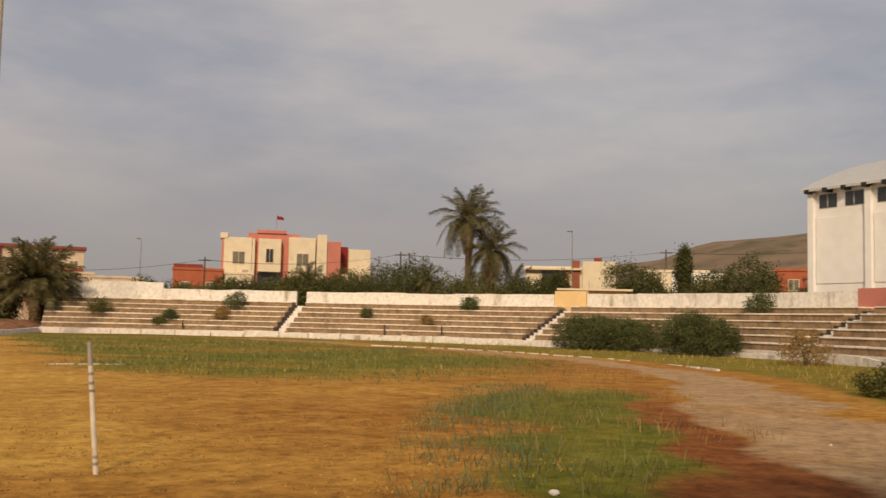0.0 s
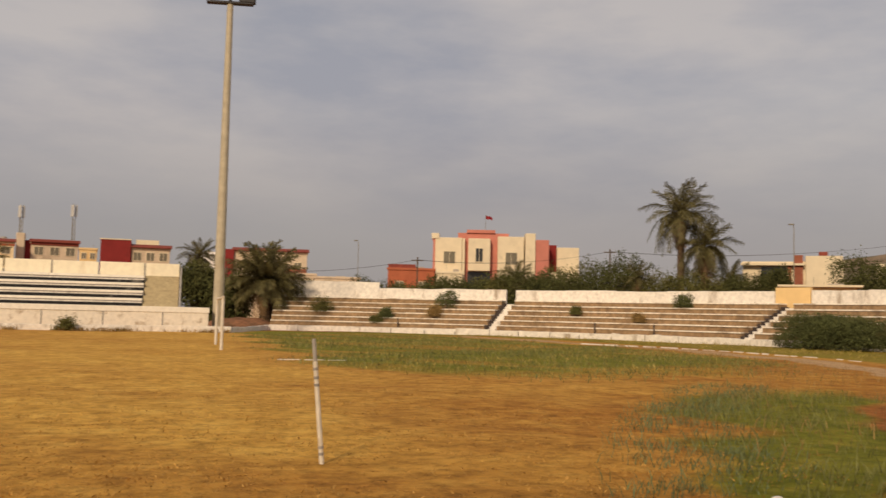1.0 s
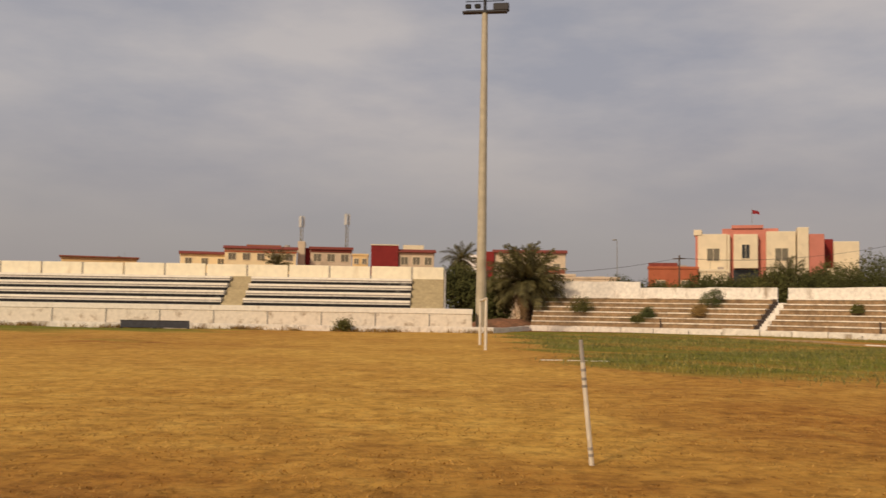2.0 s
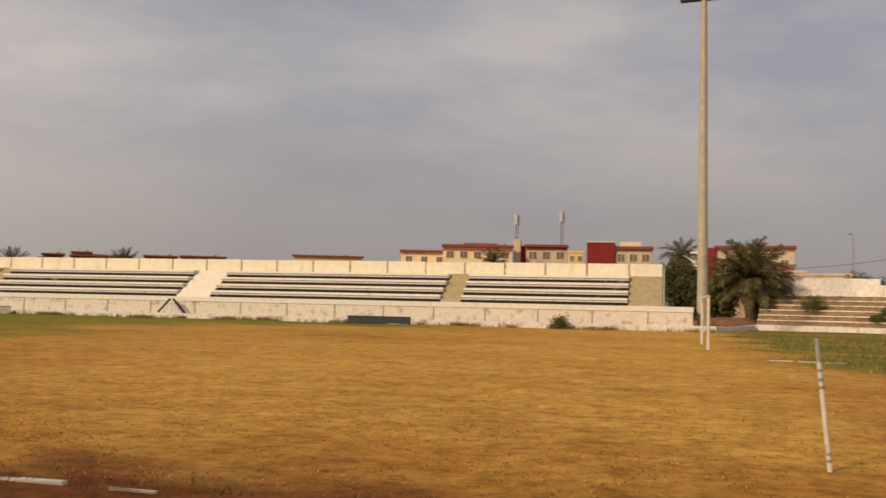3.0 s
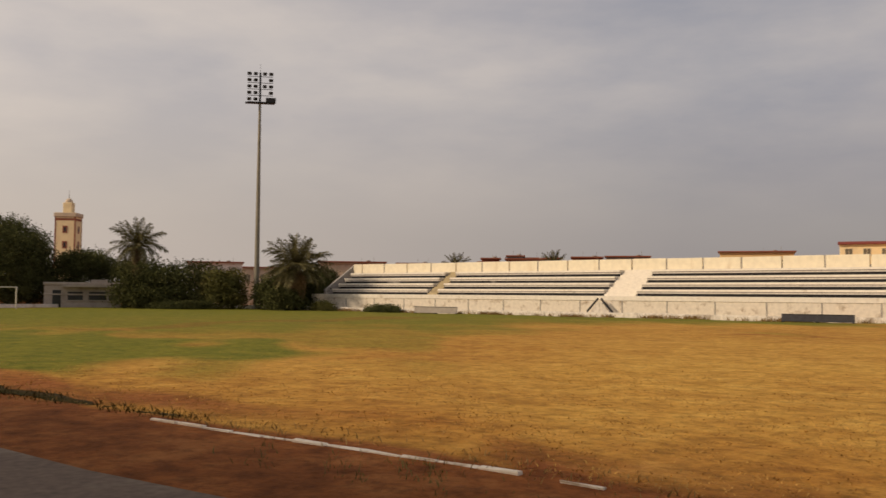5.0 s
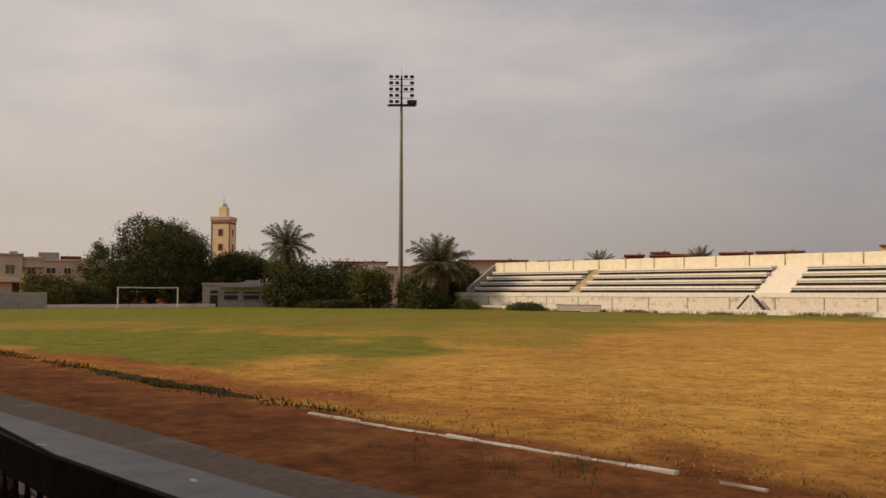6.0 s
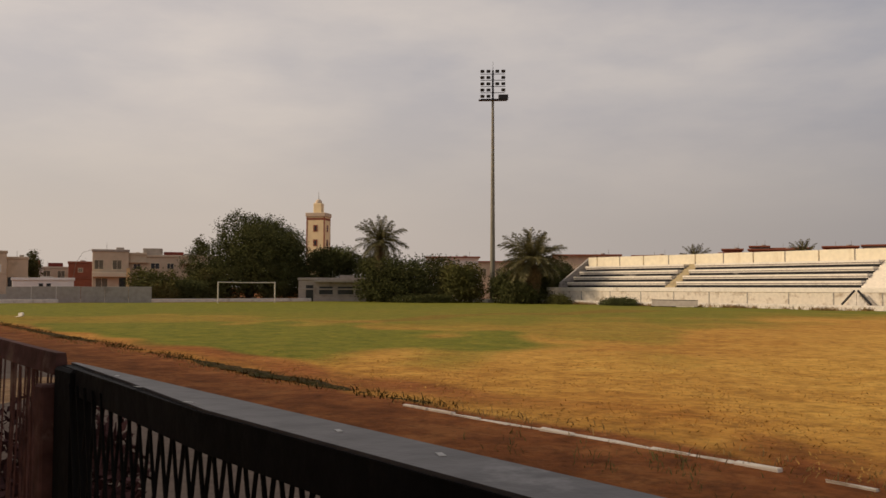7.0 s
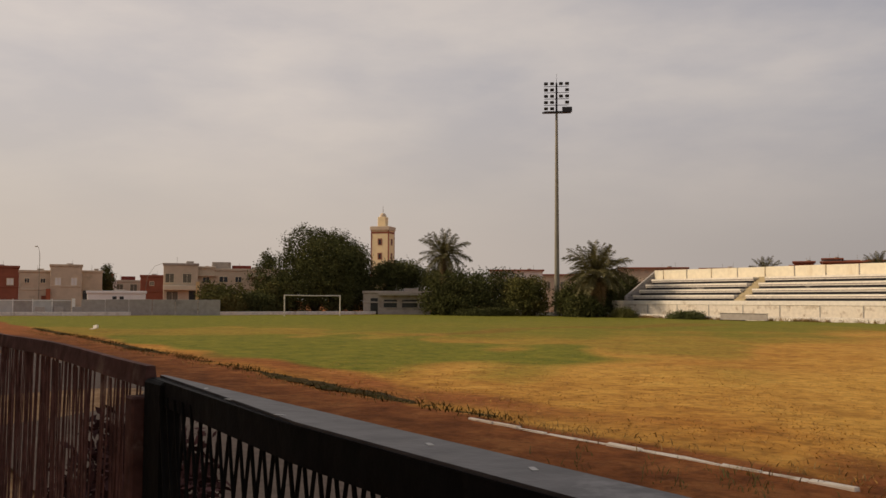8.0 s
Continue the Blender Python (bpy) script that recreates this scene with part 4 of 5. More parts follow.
def palm(x, y, z_crown, reach, r_trunk, label, fronds=46, dry=10, seed=1, lean=(0, 0), leaf=FRONDS):
    r = random.Random(seed)
    t = thing("palm_tree", pose(x, y, 0), label, "palm tree", "palm trees")
    pts, rad = [], []
    n = 26
    for i in range(n + 1):
        s = i / n
        pts.append((lean[0] * s * s, lean[1] * s * s, -0.2 + (z_crown + 0.2) * s))
        rad.append(r_trunk * (1.25 - 0.3 * s) * (1.08 if i % 2 else 0.94) * (1.25 if s > 0.92 else 1))
    part("trunk", tube(pts, rad, 10), TRUNK, t, "rough ringed trunk")
    top = Vector(pts[-1])
    for i in range(fronds):
        u = (i + 0.5) / fronds
        el = 84 - 104 * u ** 0.8 + r.uniform(-9, 9)
        az = i * 137.5 + r.uniform(-14, 14)
        k = min(3, int(u * 3.6))
        ln = reach * r.uniform(0.88, 1.08) * (0.9 if u < 0.2 else 1)
        part("frond", leaf[k], FROND, t, at=Matrix.Translation(top) @ Euler((0, 0, radians(az))).to_matrix().to_4x4() @ Euler((radians(r.uniform(-25, 25)), radians(-(el - 18)), 0)).to_matrix().to_4x4() @ Matrix.Scale(ln, 4))
    for i in range(dry):
        az = r.uniform(0, 360)
        el = r.uniform(-75, -35)
        part("dry_frond", DRIES[i % 2], DRYFROND, t, at=Matrix.Translation(top - Vector((0, 0, 0.25))) @ Euler((0, 0, radians(az))).to_matrix().to_4x4() @ Euler((0, radians(-(el - 0)), 0)).to_matrix().to_4x4() @ Matrix.Scale(reach * r.uniform(0.55, 0.85), 4))
    return t


def leaf_cloud(blobs, count, size, mat, name, seed, tall=0.9):
    """Small leaves gathered in uneven clumps over a set of blobs (x, y, z, rx, ry, rz)."""
    g = np.random.default_rng(seed)
    b = np.array(blobs, float)
    vol = (b[:, 3] * b[:, 4] * b[:, 5]) ** (2 / 3)
    pick = g.choice(len(b), count // 14, p=vol / vol.sum())
    d = g.normal(size=(len(pick), 3))
    d /= np.linalg.norm(d, axis=1)[:, None]
    rad = g.uniform(0.35, 1.0, len(pick)) ** 0.4 * (1 + 0.16 * np.sin(d[:, 0] * 5 + pick) * np.cos(d[:, 2] * 6 + d[:, 1] * 4))
    cen = b[pick, :3] + d * b[pick, 3:6] * rad[:, None]
    clump = np.repeat(cen, 14, axis=0) + g.normal(size=(len(pick) * 14, 3)) * size * 1.8
    clump[:, 2] = np.maximum(clump[:, 2], 0.05)
    n = len(clump)
    u = g.normal(size=(n, 3)); u /= np.linalg.norm(u, axis=1)[:, None]
    w = np.cross(u, g.normal(size=(n, 3))); w /= np.linalg.norm(w, axis=1)[:, None] + 1e-9
    s = size * g.uniform(0.55, 1.25, n)[:, None]
    v = np.stack([clump - u * s, clump + w * s * 0.42, clump + u * s, clump - w * s * 0.42], 1)
    idx = np.arange(n)[:, None] * 4 + np.arange(4)
    return mesh_of(name, v.reshape(-1, 3).tolist(), [tuple(q) for q in idx.tolist()], mat)


def tree(name, x, y, w, h, label, category, mat=LEAF, leaves=9000, size=0.22, seed=1, trunk=True, base=0.0, long=None, turn=0.0, group="trees and shrubs"):
    """A tree or shrub: bent limbs and a crown of many small leaves in clumps. w: width, long: depth, h: height."""
    r = random.Random(seed)
    t = thing(name, pose(x, y, base, 0, 0, turn), label, category, group)
    long = long or w
    blobs, bm = [], None
    k = 9 if w > 5 else 6
    for i in range(k):
        a, q = i * 2.4 + r.uniform(-.4, .4), r.uniform(0.25, 0.68)
        bx, by = math.cos(a) * w / 2 * q, math.sin(a) * long / 2 * q
        bz = h * (r.uniform(0.42, 0.8) if trunk else r.uniform(0.3, 0.68))
        br = r.uniform(0.17, 0.27)
        blobs.append((bx, by, bz, w * br, long * br, h * br * (0.8 if trunk else 1.1)))
        bm = tube([(0, 0, -0.1), (bx * 0.25, by * 0.25, bz * 0.45), (bx * 0.8, by * 0.8, bz * 0.95)], [0.03 * h, 0.018 * h, 0.006 * h], 6, bm)
    blobs.append((0, 0, h * (0.76 if trunk else 0.6), w * 0.24, long * 0.24, h * 0.22))
    if not trunk:
        for i in range(6):
            a = i * 1.05
            blobs.append((math.cos(a) * w * 0.3, math.sin(a) * long * 0.3, h * 0.22, w * 0.2, long * 0.2, h * 0.22))
    part("trunk", bm, BARK, t, "woody trunk branching from the ground")
    part("crown", leaf_cloud(blobs, int(leaves * 1.7), size * 0.8, mat, "crown", seed), mat, t, "crown of small leaves")
    return t


# palms
palm(55.9, 97.2, 14.2, 5.3, 0.38, "tall date palm rising behind the terrace wall", 36, 14, 3)
palm(58.4, 96.2, 10.4, 4.6, 0.40, "shorter date palm beside a taller one", 38, 12, 4)
palm(63.5, 98.6, 6.9, 3.0, 0.35, "low ragged palm with many dry fronds", 26, 14, 5)
palm(51.0, 98.5, 6.5, 2.8, 0.35, "low ragged palm with many dry fronds", 24, 14, 15)
palm(8.6, 99.7, 5.0, 4.9, 0.50, "dense bushy date palm between the two stands", 92, 24, 6, leaf=STIFF)
palm(-105.1, 67.8, 8.0, 4.1, 0.34, "date palm above dark shrubs at the far corner", 40, 10, 7, leaf=STIFF)
palm(-83.4, 75.4, 5.2, 4.7, 0.40, "broad date palm beside the end of the stand", 58, 20, 8, leaf=STIFF)
palm(-73.4, 93.4, 5.5, 2.4, 0.28, "palm crown showing over the stand's parapet", 34, 6, 9, leaf=STIFF)
palm(-61.0, 97.0, 5.9, 2.0, 0.28, "palm crown showing over the stand's parapet", 34, 6, 10, leaf=STIFF)
palm(-23.5, 130.0, 7.8, 2.8, 0.28, "palm crown showing over the stand's parapet", 34, 6, 11, leaf=STIFF)
palm(39.5, 108.0, 6.6, 3.0, 0.3, "small palm before the salmon and cream building", 34, 8, 12)
palm(2.0, 118.0, 8.2, 3.2, 0.3, "dark palm in front of the red house", 34, 8, 13)
# trees by the far end
tree("broadleaf_tree", -122.6, 57.3, 17.5, 13.6, "large dark broadleaf tree behind the far goal", "tree", LEAF, 44000, 0.21, 21, False)
tree("broadleaf_tree", -120.0, 61.6, 9.0, 11.6, "dark broadleaf tree beside a larger one", "tree", LEAF, 14000, 0.21, 52, False)
tree("broadleaf_tree", -117.0, 67.0, 9.0, 7.6, "dark rounded tree at the far end", "tree", LEAF, 12000, 0.24, 22)
tree("broadleaf_tree", -122.0, 50.5, 7.0, 5.2, "dark tree at the far end wall", "tree", BUSHLEAF, 9000, 0.22, 23, False)
tree("shrub", -118.5, 42.0, 6.5, 4.6, "green shrub before the beige houses", "shrub", BUSHLEAF, 7000, 0.2, 24, False)
tree("shrub", -119.0, 47.0, 5.0, 3.2, "green shrub before the beige houses", "shrub", LEAF, 6000, 0.2, 54, False)
tree("broadleaf_tree", -100.6, 69.0, 13.5, 6.9, "dense dark green tree at the far corner", "tree", LEAF, 17000, 0.22, 25, False, long=8.0, turn=55)
tree("broadleaf_tree", -95.0, 73.6, 6.4, 5.7, "dense green tree at the far corner", "tree", BUSHLEAF, 9000, 0.22, 26, False)
tree("broadleaf_tree", -111.5, 71.0, 9.0, 7.2, "dark green tree at the far corner", "tree", LEAF, 11000, 0.22, 27, False)
tree("broadleaf_tree", -88.5, 78.5, 8.5, 6.4, "dark green tree beside the floodlight", "tree", LEAF, 12000, 0.22, 28, False)
tree("broadleaf_tree", -92.5, 87.0, 7.5, 6.6, "dark tree behind the stand's end", "tree", LEAF, 11000, 0.22, 29, False)
tree("slender_tree", -138.9, 56.9, 2.9, 9.7, "thin sparse tree above a house roof", "tree", LEAF, 2600, 0.2, 30)
tree("slender_tree", -154.0, 35.5, 2.6, 7.6, "thin dark tree beside a house", "tree", LEAF, 2200, 0.2, 31)
tree("shrub", -80.0, 76.6, 4.5, 1.1, "low green shrub at the wall foot", "shrub", BUSHLEAF, 3500, 0.12, 32, False, long=2.0)
tree("shrub", -70.5, 76.4, 5.5, 0.85, "low green shrub at the wall foot", "shrub", PALELEAF, 3800, 0.12, 33, False, long=1.8)
tree("shrub", -95.4, 67.8, 8.0, 1.05, "low dark hedge at the far corner", "shrub", LEAF, 4500, 0.12, 34, False, long=2.0, turn=54)
tree("shrub", -8.4, 77.2, 1.6, 1.1, "small green weed bush at the wall foot", "shrub", BUSHLEAF, 1200, 0.1, 35, False)
tree("shrub", -84.8, 74.9, 5.0, 3.3, "dark shrub round the foot of a palm", "shrub", LEAF, 7000, 0.2, 55, False)
tree("broadleaf_tree", -87.0, 79.5, 6.5, 5.4, "dark green tree behind a palm", "tree", LEAF, 9000, 0.22, 56, False)
# between the stands
def earth_bank():
    n = 26
    vs, fs = [], []
    for i in range(n + 1):
        for j in range(n + 1):
            u, v = i / n, j / n
            x, y = 2.0 + 8.0 * u, 93.5 + 14.0 * v
            z = 1.25 * math.sin(math.pi * min(1, v * 1.6)) ** 0.7 * math.sin(math.pi * u) ** 0.5 if v < 0.62 else 1.25 * math.sin(math.pi * u) ** 0.5 * (1 - v) * 2.6
            vs.append((x, y, z - 0.1 + 0.18 * noise.noise(Vector((x * 0.7, y * 0.7, 0)))))
    for i in range(n):
        for j in range(n):
            q = i * (n + 1) + j
            fs.append((q, q + n + 1, q + n + 2, q + 1))
    tagged(new("earth_bank", mesh_of("earth_bank", vs, fs, BANK)), "bare red-brown earth bank under the palm", "earth bank", kind="structure")


earth_bank()
tree("broadleaf_tree", 4.6, 104.5, 6.0, 6.4, "dark tree between the two stands", "tree", LEAF, 11000, 0.22, 36, False)
tree("broadleaf_tree", 1.6, 105.0, 6.0, 7.0, "dark tree behind the stand's end", "tree", LEAF, 9000, 0.22, 37)
tree("broadleaf_tree", 13.5, 106.0, 7.0, 5.8, "dark shrub tree behind the terrace", "tree", LEAF, 8000, 0.22, 38, False)
# hedge behind the terrace wall
for i, (hx, hy, hw, hh, mt) in enumerate(((22, 110, 8, 6.9, LEAF), (26, 110.5, 8, 6.7, BUSHLEAF), (30, 111, 9, 7.4, LEAF), (34, 110, 8, 6.9, LEAF), (37.5, 109, 8, 8.2, BUSHLEAF), (41, 108, 9, 8.4, LEAF),
                                          (46.6, 108.6, 10, 9.8, BUSHLEAF), (44, 104, 9, 7.9, LEAF), (49.9, 103.8, 12, 10.8, LEAF), (53.5, 98.5, 10, 8.4, BUSHLEAF), (57.5, 95.5, 10, 9.2, BUSHLEAF), (61, 93.5, 7.5, 8.4, LEAF))):
    tree("garden_tree", hx, hy, hw, hh, "dense green garden tree behind the terrace wall", "tree", mt, 13000, 0.18, 60 + i, False)
for i, (hx, hy, hw, hh, mt) in enumerate(((64.3, 92.0, 4.2, 8.6, LEAF), (67.85, 80.4, 8.6, 9.5, LEAF), (73.3, 71.1, 12.0, 9.8, LEAF), (70.5, 72.5, 7.0, 8.4, BUSHLEAF), (76.0, 64.0, 4.0, 7.6, LEAF))):
    tree("garden_tree", hx, hy, hw, hh, "dense dark garden tree behind the terrace wall", "tree", mt, 16000, 0.18, 80 + i, False)
tree("cypress", 70.2, 75.7, 2.3, 12.9, "slim upright cypress behind the wall", "tree", LEAF, 9000, 0.17, 90, False)
# shrubs on and before the terrace
tree("shrub", 44.4, 56.4, 9.5, 2.9, "wide feathery green shrub before the terrace", "shrub", PALELEAF, 34000, 0.085, 91, False, long=5.0, turn=-65)
tree("shrub", 45.3, 47.4, 6.5, 3.2, "feathery green shrub before the terrace", "shrub", PALELEAF, 24000, 0.085, 92, False, long=4.5, turn=-80)
tree("shrub", 35.0, 84.0, 2.6, 1.1, "small green weed bush at the terrace foot", "shrub", PALELEAF, 2500, 0.09, 93, False)
tree("weed_bush", 40.5, 34.5, 3.0, 2.4, "thin dry weed bush before the terrace", "shrub", DRYLEAF, 2400, 0.08, 94, False)
for i, (aa, rr, zz, ww) in enumerate(((74.0, 50.5, 1.9, 2.6), (66.0, 49.4, 1.4, 1.6), (66.8, 48.3, 0.9, 1.1), (59.5, 52.2, 2.6, 2.8), (60.3, 50.2, 1.7, 1.6), (33, 53.0, 3.0, 1.8), (36, 49.5, 1.6, 1.1), (1.5, 53.2, 3.1, 2.4), (44, 51.0, 2.2, 1.0))):
    tree("weed_bush", CX + rr * math.cos(radians(aa)), CY + rr * math.sin(radians(aa)), ww, ww * 0.75, "weed bush growing out of the terrace steps", "shrub", PALELEAF if i % 2 else DRYLEAF if i in (4, 6) else BUSHLEAF, 1600, 0.1, 100 + i, False, base=zz)
tree("shrub", 24.5, 17.0, 3.0, 1.3, "dark green bush at the track's outer edge", "shrub", BUSHLEAF, 6000, 0.07, 120, False)


tree("weed_bush", -2.55, 0.60, 1.3, 1.68, "dark dry weed bush growing behind the fence", "shrub", WEED, 16000, 0.03, 140, False, long=0.5)
tree("weed_bush", -3.35, 0.70, 1.2, 1.7, "dark dry weed bush growing behind the fence", "shrub", WEED, 14000, 0.03, 141, False, long=0.6)


# ---- buildings ----
def window(parent, x, z, w, h, y, mat=SHUTTER, depth=0.12):
    """A framed window on a wall that faces -y in the building's own space."""
    f = part("window", box(x - w / 2 - 0.08, x + w / 2 + 0.08, y - 0.05, y + 0.1, z - h / 2 - 0.08, z - h / 2, box(x - w / 2 - 0.08, x + w / 2 + 0.08, y - 0.05, y + 0.1, z + h / 2, z + h / 2 + 0.08,
             box(x - w / 2 - 0.08, x - w / 2, y - 0.05, y + 0.1, z - h / 2, z + h / 2, box(x + w / 2, x + w / 2 + 0.08, y - 0.05, y + 0.1, z - h / 2, z + h / 2)))), B_CREAM, parent, "pale window frame")
    part("pane", box(x - w / 2, x - 0.03, y - 0.01, y + 0.05, z - h / 2, z + h / 2), mat, f)
    part("pane", box(x + 0.03, x + w / 2, y - 0.01, y + 0.05, z - h / 2, z + h / 2), mat, f)
    part("mullion", box(x - 0.03, x + 0.03, y - 0.03, y + 0.05, z - h / 2, z + h / 2), B_CREAM, f)


def house(x, y, turn, w, d, h, wall, label, rows=(), cols=0, win=(1.1, 1.2), parapet=None, roof=None, shutter=SHUTTER, extras=()):
    """A flat-roofed house; its front faces -y before the turn."""
    t = thing("house", pose(x, y, 0, 0, 0, turn), label, "house", "houses round the ground")
    part("wall", box(-w / 2, w / 2, 0, d, -0.3, h, bevel=0.05), wall, t)
    part("parapet", box(-w / 2 - 0.12, w / 2 + 0.12, -0.12, d + 0.12, h, h + 0.35, bevel=0.04), parapet or wall, t)
    if roof:
        bm = prism_x([(-0.55, h + 0.35), (-0.55, h + 0.45), (0.7, h + 0.9), (0.7, h + 0.35)], -w / 2 - 0.3, w / 2 + 0.3)
        part("roof_edge", bm, roof, t, "red tiled roof edge")
    part("string_course", box(-w / 2 - 0.06, w / 2 + 0.06, -0.08, d + 0.06, h * 0.55, h * 0.55 + 0.18, bevel=0.02), parapet or wall, t)
    k = (x * 7.3 + y * 3.1) % 1.0
    part("roof_block", box(-w * 0.1 + k * w * 0.3, w * 0.12 + k * w * 0.3, d * 0.45, d * 0.8, h + 0.35, h + 0.5 + 0.35 * k, bevel=0.03), B_GREY, t)
    part("roof_pipe", tube([(w * (0.4 - 0.6 * k), d * 0.4, h + 0.3), (w * (0.4 - 0.6 * k), d * 0.4, h + 0.9 + 0.6 * k)], [0.025, 0.02], 5), GALV, t)
    for z in rows:
        for c in range(cols):
            window(t, -w / 2 + (c + 0.5) * w / cols, z, win[0], win[1], -0.04, shutter)
    for ex0, ex1, ey0, ey1, ez0, ez1, mat, nm in extras:
        part(nm, box(ex0, ex1, ey0, ey1, ez0, ez1, bevel=0.04), mat, t)
    return t


def facing(x, y):
    """The turn that makes a front look at the middle of the ground's near corner."""
    return math.degrees(math.atan2(y, x)) - 90


# salmon and cream public building with flag
pb = thing("public_building", pose(35.2, 130.5, 0, 0, 0, -17) @ Matrix.Diagonal((0.905, 1, 1, 1)), "three-storey cream and salmon public building with flat roof", "building")
part("rear_block", box(0.4, 17.5, 3.5, 11.0, -0.3, 12.6), B_CREAM, pb)
part("salmon_centre", box(3.6, 11.8, 0.9, 3.45, -0.3, 13.9, bevel=0.04), B_PINK, pb, "salmon recessed centre")
part("salmon_top", box(5.0, 9.6, 0.6, 1.5, 13.9, 14.35), B_PINK, pb, "raised salmon parapet")
part("left_wing", box(0.0, 4.3, 0, 3.45, -0.3, 13.1, bevel=0.05), B_CREAM, pb, "cream wing")
part("wing_edge", box(-0.35, 0.35, 0.1, 3.4, -0.3, 13.6), B_PINK, pb, "salmon corner strip")
part("cream_band", box(-0.6, 0.6, -0.1, 3.4, 12.9, 13.7, bevel=0.04), B_CREAM, pb)
part("centre_bay", box(5.3, 8.8, -0.5, 0.85, 8.3, 13.0, bevel=0.05), B_CREAM, pb, "projecting cream bay")
part("right_wing", box(10.0, 14.2, 0, 3.45, -0.3, 13.4, bevel=0.05), B_CREAM, pb, "cream wing")
part("corner_tower", box(14.4, 16.0, -0.4, 3.0, -0.3, 13.9, bevel=0.05), B_CREAM, pb, "cream corner tower")
part("corner_tower", box(16.05, 18.2, -0.1, 3.2, -0.3, 13.0, bevel=0.05), B_PINK, pb, "salmon corner tower")
part("side_wing", box(18.2, 19.8, 4.0, 10.0, -0.3, 12.6), B_RED, pb, "dark red recess")
part("side_wing", box(19.8, 23.4, 3.0, 9.5, -0.3, 12.2, bevel=0.05), B_CREAM, pb, "cream side wing")
part("side_wing", box(17.6, 23.0, 1.0, 3.0, -0.3, 8.4), B_CREAM, pb)
for wx in (2.3, 12.2):
    for wz in (10.2, 6.6):
        window(pb, wx, wz, 1.8, 1.7, -0.04, SHUTTER)
window(pb, 7.05, 10.6, 1.1, 1.9, -0.54, GLASSDARK)
part("dark_entry", box(5.2, 8.9, 0.7, 0.88, 4.0, 8.2), GLASSDARK, pb)
part("salmon_stripe", box(4.35, 4.75, -0.06, 0.9, 3.0, 13.0), B_CREAM, pb)
part("flag_pole", tube([(8.0, 1.0, 14.3), (8.0, 1.0, 16.6)], [0.03, 0.025], 6), GALV, pb)
bm = bmesh.new()
prev = None
for i in range(9):
    q = [bm.verts.new((8.05 + i * 0.13, 1.0 + 0.12 * math.sin(i * 1.1), z - i * 0.02 - 0.04 * math.sin(i * 0.9))) for z in (16.0, 16.55 - i * 0.02)]
    if prev:
        bm.faces.new((prev[0], q[0], q[1], prev[1]))
    prev = q
fl = part("flag", bm, CLOTH, pb, "waving red flag")
md = fl.modifiers.new("thick", "SOLIDIFY"); md.thickness = 0.02

house(31.0, 127.5, -14, 6.6, 7, 8.0, B_ORANGE, "low orange house beside the public building", (5.8,), 2, roof=None, extras=((-3.3, 0.6, 1, 5, 8.35, 8.9, ROOFRED, "roof_slab"),))
house(36.0, 125.5, -15, 3.6, 5, 7.6, B_CREAM, "low cream annex beside the public building")
house(22.5, 140.0, -9, 7, 8, 6.9, B_BEIGE, "distant low cream house", (5.8,), 3)
house(16.5, 141.0, -6, 6, 8, 7.3, B_BEIGE, "distant low beige house", (6.0,), 2, extras=((-1.5, 1.5, 1, 4, 7.6, 8.3, B_BRICK, "roof_room"),))
# red houses behind the stands
hr = house(13.4, 149.5, -5, 11.4, 9, 10.9, B_BEIGE, "red and beige house with tiled roof edge", (9.0, 6.2), 4, roof=ROOFRED)
part("red_side", box(-8.4, -5.7, -0.5, 9, -0.3, 11.4), B_RED, hr, "deep red side wall")
part("white_stub", box(-11.0, -8.45, 0, 8, -0.3, 10.9), B_WHITE, hr)
hr = house(-4.8, 150.0, 1.8, 5.7, 9, 10.7, B_BEIGE, "red and beige house with tiled roof edge", (9.7,), 3, roof=ROOFRED)
part("red_side", box(-7.25, -2.9, -0.5, 9, -0.3, 12.1), B_RED, hr, "deep red side wall")
part("roof_room", box(-2.2, 1.2, 2, 6, 11.0, 12.4), B_CREAM, hr)
part("coping", box(-7.35, -2.85, -0.6, 0.4, 12.1, 12.25), B_CREAM, hr)
# long yellow and cream block with masts
cb = house(-32.2, 161.8, 11.2, 12.2, 10, 11.6, B_YELLOW, "pale yellow apartment block with red tiled roof edge", (10.6,), 5, (1.2, 1.1), roof=ROOFRED)
part("orange_band", box(-6.2, 6.2, -0.13, -0.01, 11.35, 11.6), B_ORANGE, cb)
part("roof_room", box(-2.5, 3.5, 3, 9, 11.9, 12.9), B_BRICK, cb)
part("roof_tank", tube([(4.6, 4, 11.9), (4.6, 4, 13.0)], [0.5, 0.5], 10), GREYCON, cb)
cb = house(-20.6, 166.7, 7, 7.3, 9, 12.0, B_BEIGE, "beige apartment block with red tiled roof edge", (10.9,), 3, (1.3, 1.3), roof=ROOFRED)
part("stair_tower", box(-5.9, -4.6, -0.8, 5, -0.3, 13.7, bevel=0.05), B_BEIGE, cb, "tall stair tower")
part("dark_recess", box(-4.58, -3.7, 0.2, 4, -0.3, 12.6), B_RED, cb)
part("roof_band", box(-3.65, 3.65, -0.2, 0.0, 11.9, 12.7), ROOFRED, cb, "dull red roof band")
house(-15.4, 167.3, 5.3, 2.8, 6, 11.4, B_WARM, "narrow yellow painted house", (10.4,), 2, (0.7, 0.9))
house(-43.9, 169.4, 14.5, 8.6, 8, 11.0, B_YELLOW, "yellow block with red roof edge", (10.0,), 3, roof=ROOFRED)


